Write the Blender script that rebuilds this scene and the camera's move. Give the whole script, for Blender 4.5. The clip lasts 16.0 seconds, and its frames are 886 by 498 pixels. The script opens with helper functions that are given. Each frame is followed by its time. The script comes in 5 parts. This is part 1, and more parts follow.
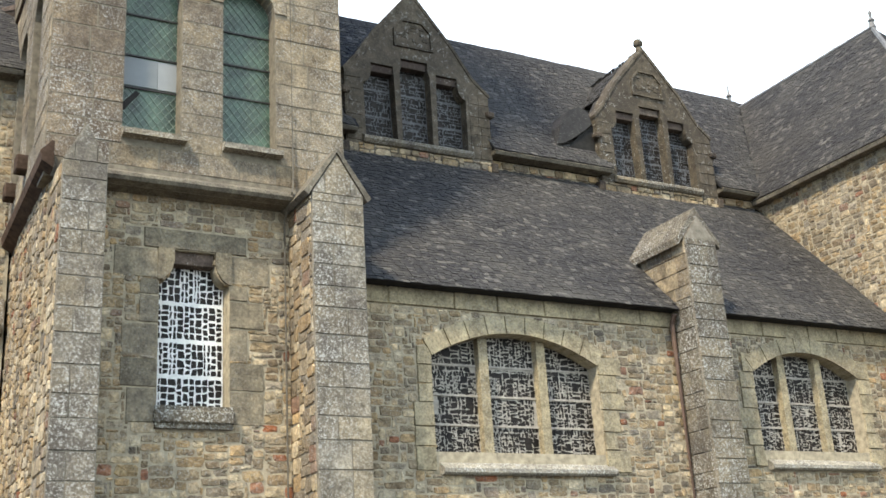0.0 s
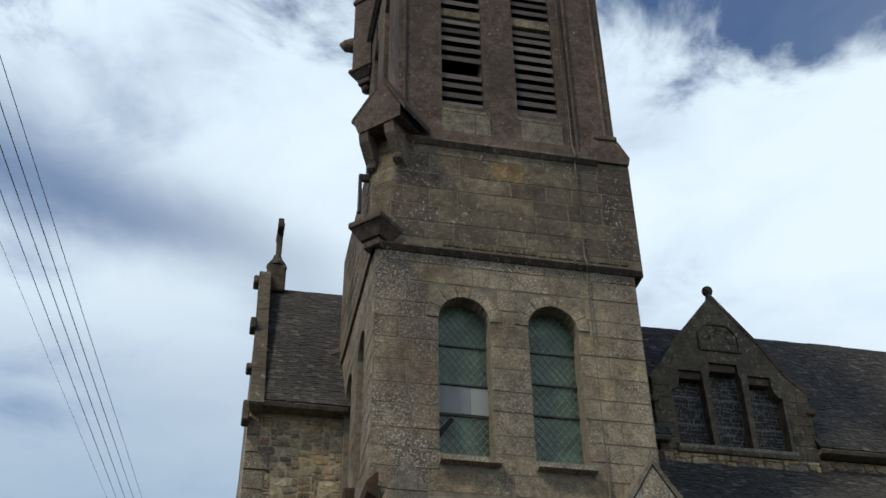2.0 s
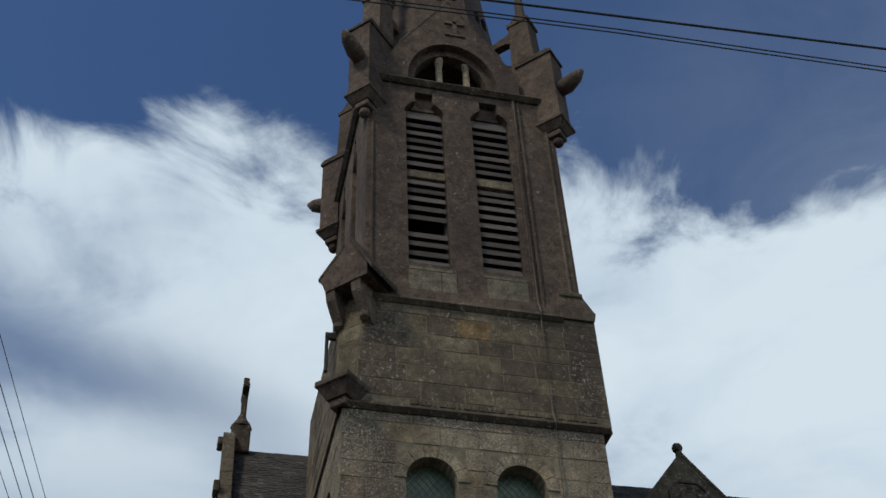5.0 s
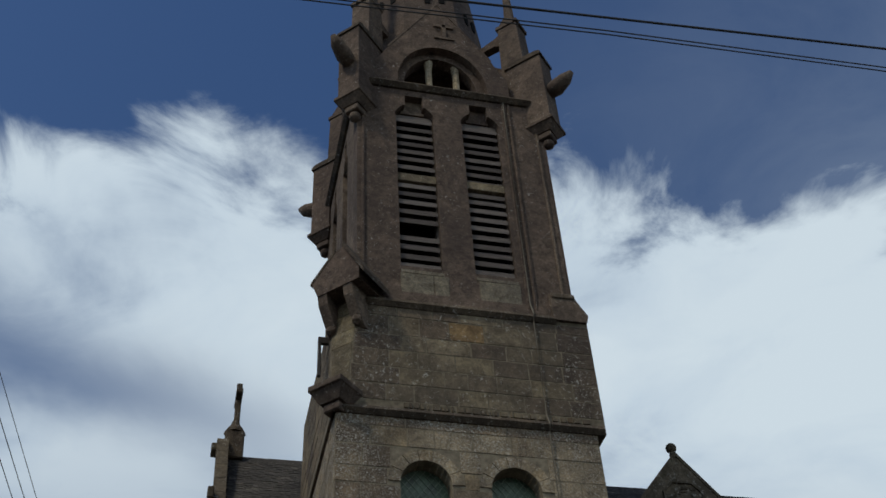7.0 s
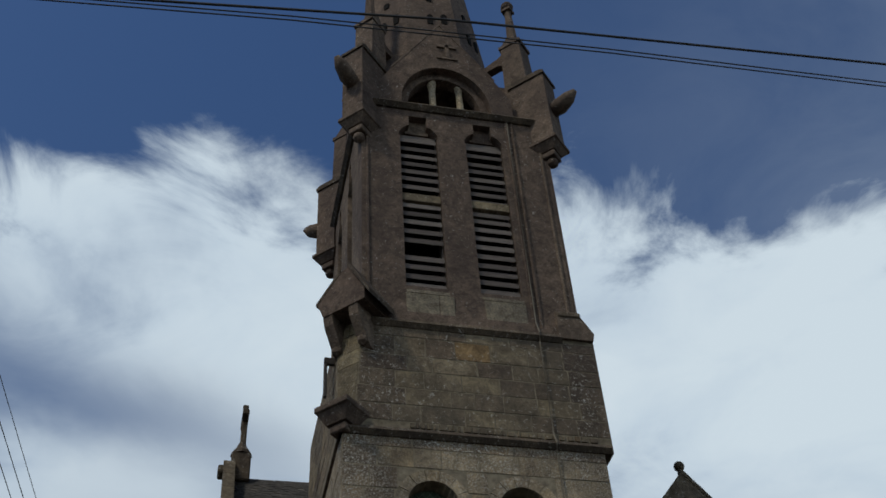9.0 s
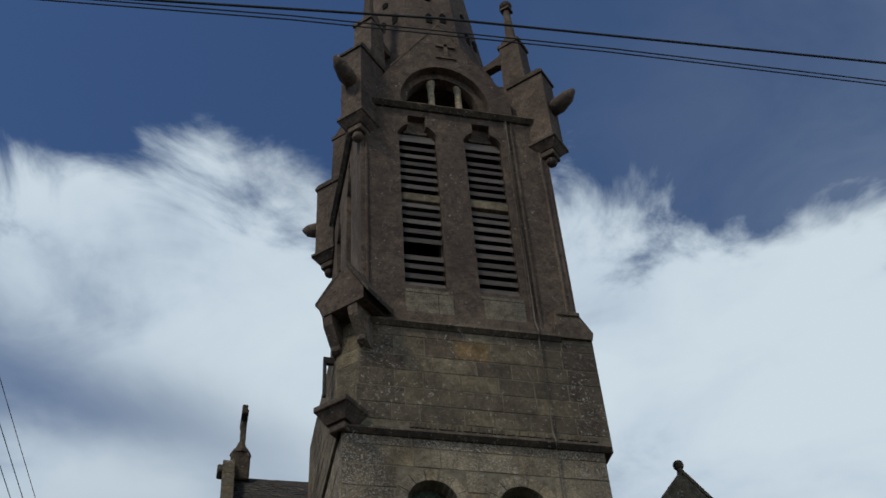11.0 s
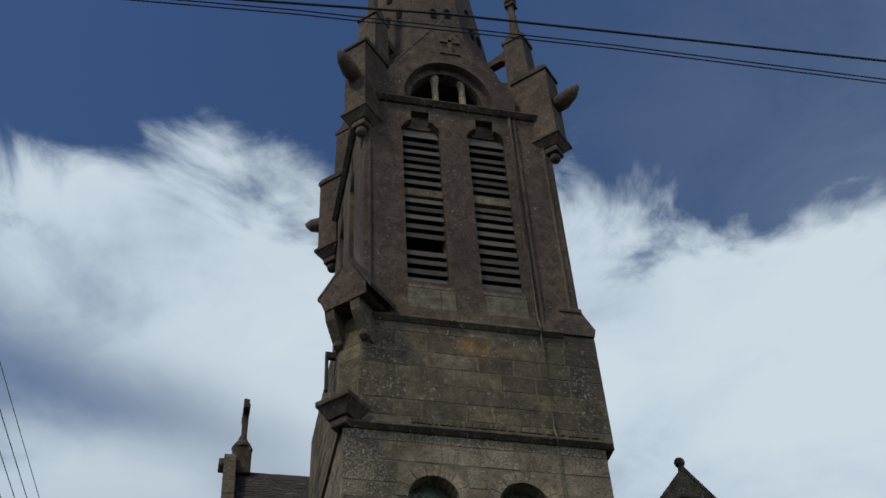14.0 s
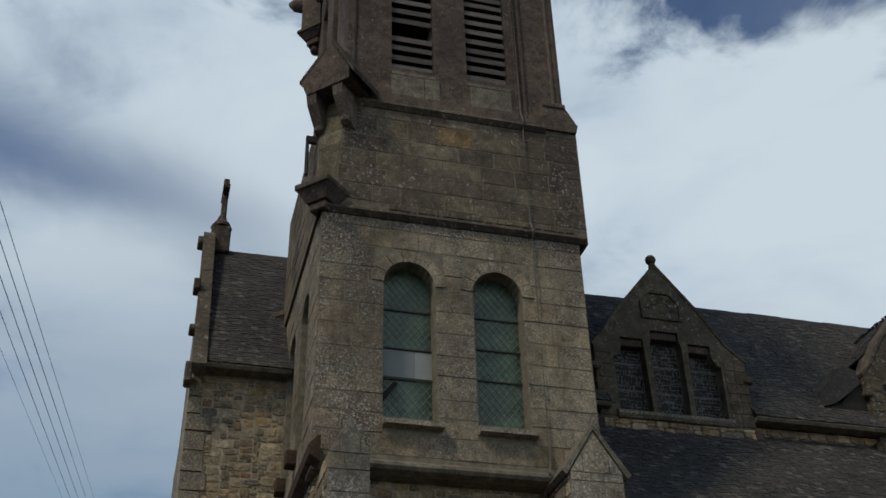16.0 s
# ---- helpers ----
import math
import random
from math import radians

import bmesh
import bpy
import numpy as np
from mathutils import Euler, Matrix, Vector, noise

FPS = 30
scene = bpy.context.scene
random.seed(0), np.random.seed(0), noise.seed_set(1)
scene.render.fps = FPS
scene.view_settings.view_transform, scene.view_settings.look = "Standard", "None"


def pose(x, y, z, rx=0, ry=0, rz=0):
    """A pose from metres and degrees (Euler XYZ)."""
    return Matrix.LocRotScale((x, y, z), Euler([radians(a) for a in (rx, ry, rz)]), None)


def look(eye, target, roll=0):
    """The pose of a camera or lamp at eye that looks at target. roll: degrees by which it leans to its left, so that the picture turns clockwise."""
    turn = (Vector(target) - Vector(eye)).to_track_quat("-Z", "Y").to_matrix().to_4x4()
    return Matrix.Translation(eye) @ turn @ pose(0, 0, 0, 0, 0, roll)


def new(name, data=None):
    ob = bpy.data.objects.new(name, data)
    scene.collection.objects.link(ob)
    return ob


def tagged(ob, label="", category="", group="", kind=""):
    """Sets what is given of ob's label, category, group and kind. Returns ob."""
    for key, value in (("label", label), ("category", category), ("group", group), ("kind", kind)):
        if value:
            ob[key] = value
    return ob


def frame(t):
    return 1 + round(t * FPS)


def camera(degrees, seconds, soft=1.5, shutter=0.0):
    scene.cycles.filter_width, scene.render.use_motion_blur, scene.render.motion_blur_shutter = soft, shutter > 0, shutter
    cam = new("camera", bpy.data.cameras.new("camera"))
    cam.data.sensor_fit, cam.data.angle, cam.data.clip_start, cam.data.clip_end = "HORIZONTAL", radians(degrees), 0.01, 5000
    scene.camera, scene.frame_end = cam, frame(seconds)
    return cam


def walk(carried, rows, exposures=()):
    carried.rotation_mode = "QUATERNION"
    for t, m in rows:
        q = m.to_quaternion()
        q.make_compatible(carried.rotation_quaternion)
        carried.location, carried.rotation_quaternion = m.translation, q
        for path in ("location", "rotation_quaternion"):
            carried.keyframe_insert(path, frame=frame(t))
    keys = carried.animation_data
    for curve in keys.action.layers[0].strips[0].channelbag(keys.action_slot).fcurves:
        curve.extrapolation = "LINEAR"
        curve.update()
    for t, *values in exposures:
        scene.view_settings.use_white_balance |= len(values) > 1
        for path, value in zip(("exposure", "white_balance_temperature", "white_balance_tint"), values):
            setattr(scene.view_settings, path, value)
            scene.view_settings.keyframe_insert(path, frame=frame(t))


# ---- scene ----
# ---- camera ----
cam = camera(43.2, 16.0, soft=1.6)
walk(cam, [
    (0.0, pose(0, 0, 1.6, 108.96, 3.45, -28.01)),
    (0.1, pose(0, 0, 1.6, 109.42, 3.32, -26.01)),
    (0.2, pose(0, 0, 1.6, 110.00, 3.37, -23.86)),
    (0.3, pose(0, 0, 1.6, 110.42, 3.29, -22.60)),
    (0.4, pose(0, 0, 1.6, 111.38, 3.05, -20.97)),
    (0.5, pose(0, 0, 1.6, 112.41, 2.66, -19.94)),
    (0.6, pose(0, 0, 1.6, 113.81, 2.22, -18.67)),
    (0.7, pose(0, 0, 1.6, 114.55, 2.08, -17.67)),
    (0.8, pose(0, 0, 1.6, 115.46, 1.58, -16.33)),
    (0.9, pose(0, 0, 1.6, 116.13, 0.94, -15.61)),
    (1.0, pose(0, 0, 1.6, 117.30, 0.77, -14.29)),
    (1.2, pose(0, 0, 1.6, 119.05, 0.29, -12.58)),
    (1.5, pose(0, 0, 1.6, 121.46, 0.18, -12.06)),
    (2.0, pose(0, 0, 1.6, 125.53, 0.69, -11.90)),
    (2.3, pose(0, 0, 1.6, 127.72, 0.94, -11.85)),
    (2.5, pose(0, 0, 1.6, 129.22, 0.84, -12.18)),
    (3.0, pose(0, 0, 1.6, 132.22, 1.35, -11.69)),
    (3.5, pose(0, 0, 1.6, 133.22, 1.54, -11.97)),
    (4.0, pose(0, 0, 1.6, 133.63, 1.96, -12.35)),
    (4.5, pose(0, 0, 1.6, 133.72, 2.16, -12.64)),
    (4.7, pose(0, 0, 1.6, 133.57, 2.02, -12.95)),
    (6.8, pose(0, 0, 1.6, 133.64, 3.00, -12.67)),
    (7.0, pose(0, 0, 1.6, 133.73, 2.87, -12.77)),
    (7.5, pose(0, 0, 1.6, 134.21, 3.26, -12.30)),
    (8.0, pose(0, 0, 1.6, 134.48, 3.17, -12.05)),
    (8.5, pose(0, 0, 1.6, 134.59, 2.89, -12.28)),
    (9.0, pose(0, 0, 1.6, 134.76, 3.07, -12.21)),
    (9.2, pose(0, 0, 1.6, 134.72, 3.23, -12.10)),
    (11.3, pose(0, 0, 1.6, 134.73, 3.13, -12.23)),
    (11.5, pose(0, 0, 1.6, 134.78, 2.99, -12.29)),
    (12.0, pose(0, 0, 1.6, 134.82, 2.74, -12.36)),
    (12.5, pose(0, 0, 1.6, 134.62, 2.71, -12.23)),
    (13.0, pose(0, 0, 1.6, 134.60, 2.79, -12.15)),
    (13.5, pose(0, 0, 1.6, 134.61, 2.91, -12.06)),
    (14.0, pose(0, 0, 1.6, 134.49, 2.78, -12.37)),
    (14.5, pose(0, 0, 1.6, 134.21, 2.73, -12.66)),
    (15.0, pose(0, 0, 1.6, 133.72, 2.52, -12.99)),
    (15.5, pose(0, 0, 1.6, 131.82, 2.19, -13.47)),
    (15.7, pose(0, 0, 1.6, 129.70, 1.94, -13.73)),
    (15.8, pose(0, 0, 1.6, 128.31, 2.02, -13.82)),
    (15.9, pose(0, 0, 1.6, 126.92, 2.15, -13.92)),
    (16.0, pose(0, 0, 1.6, 123.67, 1.34, -14.79)),
], exposures=((0.0, 1.32), (0.4, 1.42), (0.6, 1.42), (1.0, 0.95), (1.5, 0.15), (2.0, -0.20), (2.5, -0.28), (3.0, -0.30), (3.5, -0.39), (4.0, -0.46),
              (4.5, -0.5), (7.0, -0.65), (15.0, -0.65), (15.5, -0.69), (16.0, -0.70)))

# ---- sky, sun ----
SUN_EL, SUN_AZ = radians(50), radians(-122)     # high in the west, veiled by thin cloud


def sky_world():
    w = bpy.data.worlds.new("sky")
    scene.world = w
    w.use_nodes = True
    n, l = w.node_tree.nodes, w.node_tree.links
    n.clear()
    out, bg = n.new("ShaderNodeOutputWorld"), n.new("ShaderNodeBackground")
    sky = n.new("ShaderNodeTexSky")
    sky.sky_type, sky.sun_disc = "NISHITA", False
    sky.sun_elevation, sky.sun_rotation = SUN_EL, SUN_AZ
    sky.air_density, sky.dust_density, sky.ozone_density = 1.0, 0.6, 2.0
    tc = n.new("ShaderNodeTexCoord")
    sep = n.new("ShaderNodeSeparateXYZ")
    l.new(tc.outputs["Generated"], sep.inputs[0])

    def math_node(op, a, b=None, c=None, clamp=False):
        m = n.new("ShaderNodeMath")
        m.operation, m.use_clamp = op, clamp
        for i, v in enumerate((a, b, c)):
            if v is None:
                continue
            if isinstance(v, (int, float)):
                m.inputs[i].default_value = v
            else:
                l.new(v, m.inputs[i])
        return m.outputs[0]

    def smooth(v, lo, hi):
        m = n.new("ShaderNodeMapRange")
        m.interpolation_type = "SMOOTHSTEP"
        l.new(v, m.inputs[0])
        m.inputs[1].default_value, m.inputs[2].default_value = lo, hi
        return m.outputs[0]

    # clouds lie on a flat layer: project the direction on it
    inv = math_node("DIVIDE", 1.0, math_node("MAXIMUM", sep.outputs[2], 0.08))
    flat = n.new("ShaderNodeCombineXYZ")
    l.new(math_node("MULTIPLY", sep.outputs[0], inv), flat.inputs[0])
    l.new(math_node("MULTIPLY", sep.outputs[1], inv), flat.inputs[1])

    def cloud(scale, detail, rough, offset, distortion=0.0):
        mp = n.new("ShaderNodeMapping")
        mp.inputs["Location"].default_value = offset
        l.new(flat.outputs[0], mp.inputs[0])
        t = n.new("ShaderNodeTexNoise")
        t.inputs["Scale"].default_value, t.inputs["Detail"].default_value = scale, detail
        t.inputs["Roughness"].default_value, t.inputs["Distortion"].default_value = rough, distortion
        l.new(mp.outputs[0], t.inputs[0])
        return t.outputs[0]

    big = cloud(1.5, 6.0, 0.52, CLOUD_A, 0.3)
    fine = cloud(4.6, 9.0, 0.6, CLOUD_B, 0.6)
    # distance of the cloud bank along the layer: it ends overhead, where open blue begins
    ydist = math_node("MULTIPLY", sep.outputs[1], inv)
    edge = math_node("ADD", math_node("ABSOLUTE", math_node("ADD", ydist, 0.06)), math_node("MULTIPLY", math_node("SUBTRACT", fine, 0.5), 0.42))
    edge = math_node("ADD", edge, math_node("MULTIPLY", math_node("MULTIPLY", sep.outputs[0], inv), 0.12))
    edge = math_node("ADD", edge, math_node("MULTIPLY", math_node("SUBTRACT", cloud(3.3, 3.0, 0.5, CLOUD_C, 0.4), 0.5), 0.33))
    bank = smooth(edge, 0.93, 1.06)
    body = smooth(math_node("ADD", math_node("MULTIPLY", big, 0.8), math_node("MULTIPLY", fine, 0.2)), 0.27, 0.47)
    veil = math_node("MULTIPLY_ADD", body, 0.6, 0.4)
    # a long thin gap in the bank, drifting down to the east
    xdist = math_node("MULTIPLY", sep.outputs[0], inv)
    gx = math_node("DIVIDE", math_node("ADD", xdist, 0.26), 0.42)
    gy = math_node("DIVIDE", math_node("SUBTRACT", math_node("ADD", ydist, math_node("MULTIPLY", math_node("SUBTRACT", big, 0.5), 0.5)), math_node("MULTIPLY_ADD", xdist, 0.70, 1.47)), 0.15)
    gap = math_node("EXPONENT", math_node("MULTIPLY", math_node("ADD", math_node("MULTIPLY", gx, gx), math_node("MULTIPLY", gy, gy)), -1.0))
    veil = math_node("MULTIPLY", veil, math_node("MULTIPLY_ADD", gap, -0.76, 1.0))
    veil = math_node("MULTIPLY", veil, math_node("MULTIPLY_ADD", smooth(ydist, 1.3, 2.0), -0.36, 1.0))
    haze = math_node("MULTIPLY_ADD", math_node("MULTIPLY", smooth(xdist, 0.1, 1.0), fine), 0.24, 0.0)
    mask = math_node("MAXIMUM", math_node("MULTIPLY", bank, veil), haze)
    # colour of the clouds: white with grey-blue bellies
    ramp = n.new("ShaderNodeValToRGB")
    ramp.color_ramp.elements[0].position, ramp.color_ramp.elements[0].color = 0.28, (0.62, 0.77, 0.93, 1)
    ramp.color_ramp.elements[1].position, ramp.color_ramp.elements[1].color = 0.56, (0.84, 0.975, 1.07, 1)
    l.new(math_node("ADD", math_node("MULTIPLY", big, 0.65), math_node("MULTIPLY", fine, 0.35)), ramp.inputs[0])
    cl = n.new("ShaderNodeMixRGB")
    cl.blend_type = "MULTIPLY"
    cl.inputs[0].default_value = 1.0
    low = n.new("ShaderNodeMixRGB")     # lower clouds are dimmer and bluer
    l.new(math_node("MULTIPLY", smooth(ydist, 1.5, 3.2), 0.9), low.inputs[0])
    l.new(ramp.outputs[0], low.inputs[1])
    low.inputs[2].default_value = (0.37, 0.53, 0.63, 1)
    l.new(low.outputs[0], cl.inputs[1])
    cl.inputs[2].default_value = (CLOUD_L, CLOUD_L, CLOUD_L, 1)
    sk = n.new("ShaderNodeMixRGB")
    sk.blend_type = "MULTIPLY"
    sk.inputs[0].default_value = 1.0
    l.new(sky.outputs[0], sk.inputs[1])
    sk.inputs[2].default_value = SKY_TINT
    mix = n.new("ShaderNodeMixRGB")
    l.new(mask, mix.inputs[0])
    l.new(sk.outputs[0], mix.inputs[1])
    l.new(cl.outputs[0], mix.inputs[2])
    l.new(mix.outputs[0], bg.inputs[0])
    bg.inputs[1].default_value = 0.1
    l.new(bg.outputs[0], out.inputs[0])


CLOUD_A, CLOUD_B, CLOUD_C, CLOUD_L = (3.1, 0.4, 0), (1.7, 5.2, 0), (7.3, 2.9, 0), 11.2
SKY_TINT = (0.71, 0.935, 1.215, 1)
sky_world()
sun = new("sun", bpy.data.lights.new("sun", "SUN"))
sun.data.energy, sun.data.angle, sun.data.color = 2.7, radians(7), (1.0, 0.91, 0.74)
SUN_DIR = Vector((math.sin(SUN_AZ) * math.cos(SUN_EL), math.cos(SUN_AZ) * math.cos(SUN_EL), math.sin(SUN_EL)))
sun.matrix_world = look(SUN_DIR * 80, (0, 0, 0))

# ---- materials ----
def shader(name):
    m = bpy.data.materials.new(name)
    m.use_nodes = True
    nt = m.node_tree
    return m, nt.nodes, nt.links, nt.nodes["Principled BSDF"]


def noise_node(n, l, scale, detail=4.0, rough=0.55, stretch=None, distortion=0.0):
    geo = n.new("ShaderNodeNewGeometry")
    t = n.new("ShaderNodeTexNoise")
    t.inputs["Scale"].default_value, t.inputs["Detail"].default_value = scale, detail
    t.inputs["Roughness"].default_value, t.inputs["Distortion"].default_value = rough, distortion
    if stretch:
        mp = n.new("ShaderNodeMapping")
        mp.inputs["Scale"].default_value = stretch
        l.new(geo.outputs["Position"], mp.inputs[0])
        l.new(mp.outputs[0], t.inputs[0])
    else:
        l.new(geo.outputs["Position"], t.inputs[0])
    return t.outputs[0]


def ramp_node(n, l, value, stops):
    r = n.new("ShaderNodeValToRGB")
    e = r.color_ramp.elements
    while len(e) < len(stops):
        e.new(0.5)
    for i, (p, c) in enumerate(stops):
        e[i].position, e[i].color = p, (*c, 1) if len(c) == 3 else c
    l.new(value, r.inputs[0])
    return r.outputs[0]


def mix_node(n, l, fac, a, b, blend="MIX"):
    m = n.new("ShaderNodeMixRGB")
    m.blend_type = blend
    for i, v in enumerate((fac, a, b)):
        if isinstance(v, (int, float)):
            m.inputs[i].default_value = v
        elif isinstance(v, tuple):
            m.inputs[i].default_value = (*v, 1)
        else:
            l.new(v, m.inputs[i])
    return m.outputs[0]


def bump_node(n, l, bsdf, height, strength, distance):
    b = n.new("ShaderNodeBump")
    b.inputs["Strength"].default_value, b.inputs["Distance"].default_value = strength, distance
    l.new(height, b.inputs["Height"])
    l.new(b.outputs[0], bsdf.inputs["Normal"])


def stone(name, palette, source="object", lichen=0.3, stain=0.5, grain=28.0, relief=0.012, rough=0.9, dark=(0.07, 0.06, 0.052), fine=0.85, spots=(30.0, 0.52, 0.59)):
    """Weathered stone: each block its own tone, grain, dark stains and pale lichen."""
    m, n, l, b = shader(name)
    if source == "object":
        rnd = n.new("ShaderNodeObjectInfo").outputs["Random"]
    else:
        rnd = n.new("ShaderNodeNewGeometry").outputs["Random Per Island"]
    base = ramp_node(n, l, rnd, palette)
    g = noise_node(n, l, grain, 6, 0.65)
    base = mix_node(n, l, fine, base, ramp_node(n, l, g, [(0.25, (0.40, 0.39, 0.37)), (0.75, (1.50, 1.47, 1.40))]), "MULTIPLY")
    mo = noise_node(n, l, 4.5, 8, 0.68, None, 0.5)
    base = mix_node(n, l, 0.9, base, ramp_node(n, l, mo, [(0.30, (0.42, 0.40, 0.37)), (0.5, (0.95, 0.94, 0.92)), (0.72, (1.6, 1.55, 1.42))]), "MULTIPLY")
    s = ramp_node(n, l, noise_node(n, l, 0.75, 7, 0.62, (1.0, 1.0, 0.6)), [(0.40, (0, 0, 0)), (0.62, (1, 1, 1))])
    sm = n.new("ShaderNodeMath")
    sm.operation = "MULTIPLY"
    l.new(s, sm.inputs[0])
    sm.inputs[1].default_value = stain
    base = mix_node(n, l, sm.outputs[0], base, dark)
    li = ramp_node(n, l, noise_node(n, l, spots[0], 8, 0.75, None, 0.6), [(spots[1], (0, 0, 0)), (spots[2], (1, 1, 1))])
    la = ramp_node(n, l, noise_node(n, l, 1.1, 4, 0.55), [(0.36, (0.15, 0.15, 0.15)), (0.60, (1, 1, 1))])
    lm = n.new("ShaderNodeMath")
    lm.operation = "MULTIPLY"
    l.new(li, lm.inputs[0])
    l.new(la, lm.inputs[1])
    lk = n.new("ShaderNodeMath")
    lk.operation = "MULTIPLY"
    l.new(lm.outputs[0], lk.inputs[0])
    lk.inputs[1].default_value = lichen
    base = mix_node(n, l, lk.outputs[0], base, (0.50, 0.49, 0.44))
    l.new(base, b.inputs["Base Color"])
    b.inputs["Roughness"].default_value, b.inputs["Specular IOR Level"].default_value = rough, 0.12
    h = n.new("ShaderNodeMath")
    h.operation = "MULTIPLY_ADD"
    l.new(noise_node(n, l, 7.0, 5, 0.6), h.inputs[0])
    h.inputs[1].default_value = 1.5
    l.new(g, h.inputs[2])
    bump_node(n, l, b, h.outputs[0], 0.7, relief)
    return m


def plain(name, color, rough=0.6, metal=0.0, vary=0.3, scale=6.0, relief=0.0):
    m, n, l, b = shader(name)
    t = noise_node(n, l, scale, 5, 0.6)
    lo, hi = 1 - vary, 1 + vary
    c = mix_node(n, l, 1.0, color, ramp_node(n, l, t, [(0.3, (lo, lo, lo)), (0.7, (hi, hi, hi))]), "MULTIPLY")
    l.new(c, b.inputs["Base Color"])
    b.inputs["Roughness"].default_value, b.inputs["Metallic"].default_value = rough, metal
    if rough > 0.85:
        b.inputs["Specular IOR Level"].default_value = 0.12
    if relief:
        bump_node(n, l, b, noise_node(n, l, scale * 5, 5, 0.6), 0.6, relief)
    return m


ASH = [(0.0, (0.175, 0.145, 0.105)), (0.25, (0.270, 0.232, 0.170)), (0.5, (0.215, 0.185, 0.138)), (0.75, (0.295, 0.250, 0.172)), (0.92, (0.265, 0.205, 0.120)), (1.0, (0.150, 0.122, 0.095))]
ASH = [(p, (c[0] * 0.55 + 0.110, c[1] * 0.54 + 0.091, c[2] * 0.53 + 0.067)) for p, c in ASH]
ASHG = [(0.0, (0.200, 0.180, 0.148)), (0.35, (0.285, 0.258, 0.210)), (0.7, (0.240, 0.210, 0.162)), (1.0, (0.310, 0.262, 0.185))]
RUB = [(0.0, (0.34, 0.265, 0.150)), (0.2, (0.205, 0.175, 0.125)), (0.4, (0.48, 0.410, 0.275)), (0.58, (0.155, 0.138, 0.110)), (0.72, (0.38, 0.280, 0.150)), (0.86, (0.53, 0.475, 0.345)), (0.95, (0.24, 0.22, 0.18)), (1.0, (0.26, 0.105, 0.050))]
ashlar_mat = stone("granite_ashlar", ASH, "object", 0.6, 0.66, 28.0, 0.012, 0.9, (0.060, 0.050, 0.042), 0.9, (30.0, 0.515, 0.585))
brown_ashlar = stone("brown_stained_ashlar", [(p, (c[0] * 0.76, c[1] * 0.72, c[2] * 0.72)) for p, c in ASH], "object", 0.85, 0.7, 28.0, 0.012, 0.9, (0.055, 0.044, 0.036), 0.9, (30.0, 0.515, 0.585))
pier_mat = stone("dark_lichened_granite", [(0, (0.125, 0.108, 0.082)), (0.5, (0.165, 0.142, 0.105)), (1, (0.215, 0.182, 0.130))], "object", 1.0, 0.65)
# mid grey-brown for a coping, string course, louvre sills, aprons and eaves
grey_brown_mat = stone("grey_brown_stone", [(0, (0.145, 0.128, 0.102)), (1, (0.190, 0.168, 0.130))], "object", 0.2, 0.5)
# darker brown for the side face's string courses and corbels
bark_mat = plain("dark_brown_stone", (0.062, 0.040, 0.027), 0.9, 0, 0.5, 8.0, 0.01)
ashlar_grey = stone("grey_granite_ashlar", ASHG, "object", 0.85, 0.6, 30.0, 0.02)
tower_dark = stone("weathered_granite", [(0, (0.103, 0.078, 0.065)), (0.5, (0.120, 0.093, 0.077)), (1, (0.141, 0.112, 0.090))], "object", 0.6, 0.65, 20.0, 0.014, 0.9, (0.046, 0.035, 0.031), 0.75, (15.0, 0.60, 0.645))
upper_mat = stone("stained_granite_ashlar", [(0, (0.100, 0.078, 0.062)), (0.25, (0.186, 0.155, 0.111)), (0.5, (0.142, 0.118, 0.088)), (0.8, (0.212, 0.176, 0.119)), (0.95, (0.118, 0.093, 0.072)), (1, (0.190, 0.130, 0.068))], "object", 0.6, 0.65, 24.0, 0.012, 0.9, (0.055, 0.046, 0.038), 0.6, (11.0, 0.58, 0.63))
canted_mat = stone("tan_granite_ashlar", [(0, (0.118, 0.100, 0.070)), (0.5, (0.150, 0.126, 0.084)), (1, (0.172, 0.146, 0.098))], "object", 0.4, 0.4, 24.0, 0.012, 0.9, (0.060, 0.046, 0.036), 0.6, (30.0, 0.56, 0.61))
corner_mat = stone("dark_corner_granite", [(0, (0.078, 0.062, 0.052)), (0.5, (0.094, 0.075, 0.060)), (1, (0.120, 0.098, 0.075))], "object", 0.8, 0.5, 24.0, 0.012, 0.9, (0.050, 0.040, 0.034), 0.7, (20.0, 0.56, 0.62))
dormer_mat = stone("brown_lichened_granite", [(0, (0.095, 0.080, 0.060)), (0.5, (0.112, 0.095, 0.072)), (1, (0.130, 0.110, 0.084))], "object", 0.6, 0.5, 22.0, 0.012, 0.9, (0.055, 0.046, 0.038), 0.7, (10.0, 0.57, 0.63))
trim_mat = stone("string_course_stone", [(0, (0.078, 0.062, 0.050)), (1, (0.105, 0.085, 0.066))], "object", 0.5, 0.7, 28.0, 0.012, 0.9, (0.04, 0.033, 0.028), 0.85, (12.0, 0.57, 0.63))
RUB = [(p, (c[0] * 1.06, c[1] * 1.0, c[2] * 0.97)) for p, c in RUB]
rubble_mat = stone("rubble_stone", RUB, "object", 0.4, 0.4, 20.0, 0.02)
rubble_joined = stone("rubble_stone_joined", RUB, "island", 0.4, 0.4, 20.0, 0.02)
ashlar_joined = stone("granite_ashlar_joined", ASHG, "island", 0.6, 0.5)
mortar_mat = plain("lime_mortar", (0.35, 0.298, 0.208), 0.95, 0, 0.35, 9.0, 0.01)
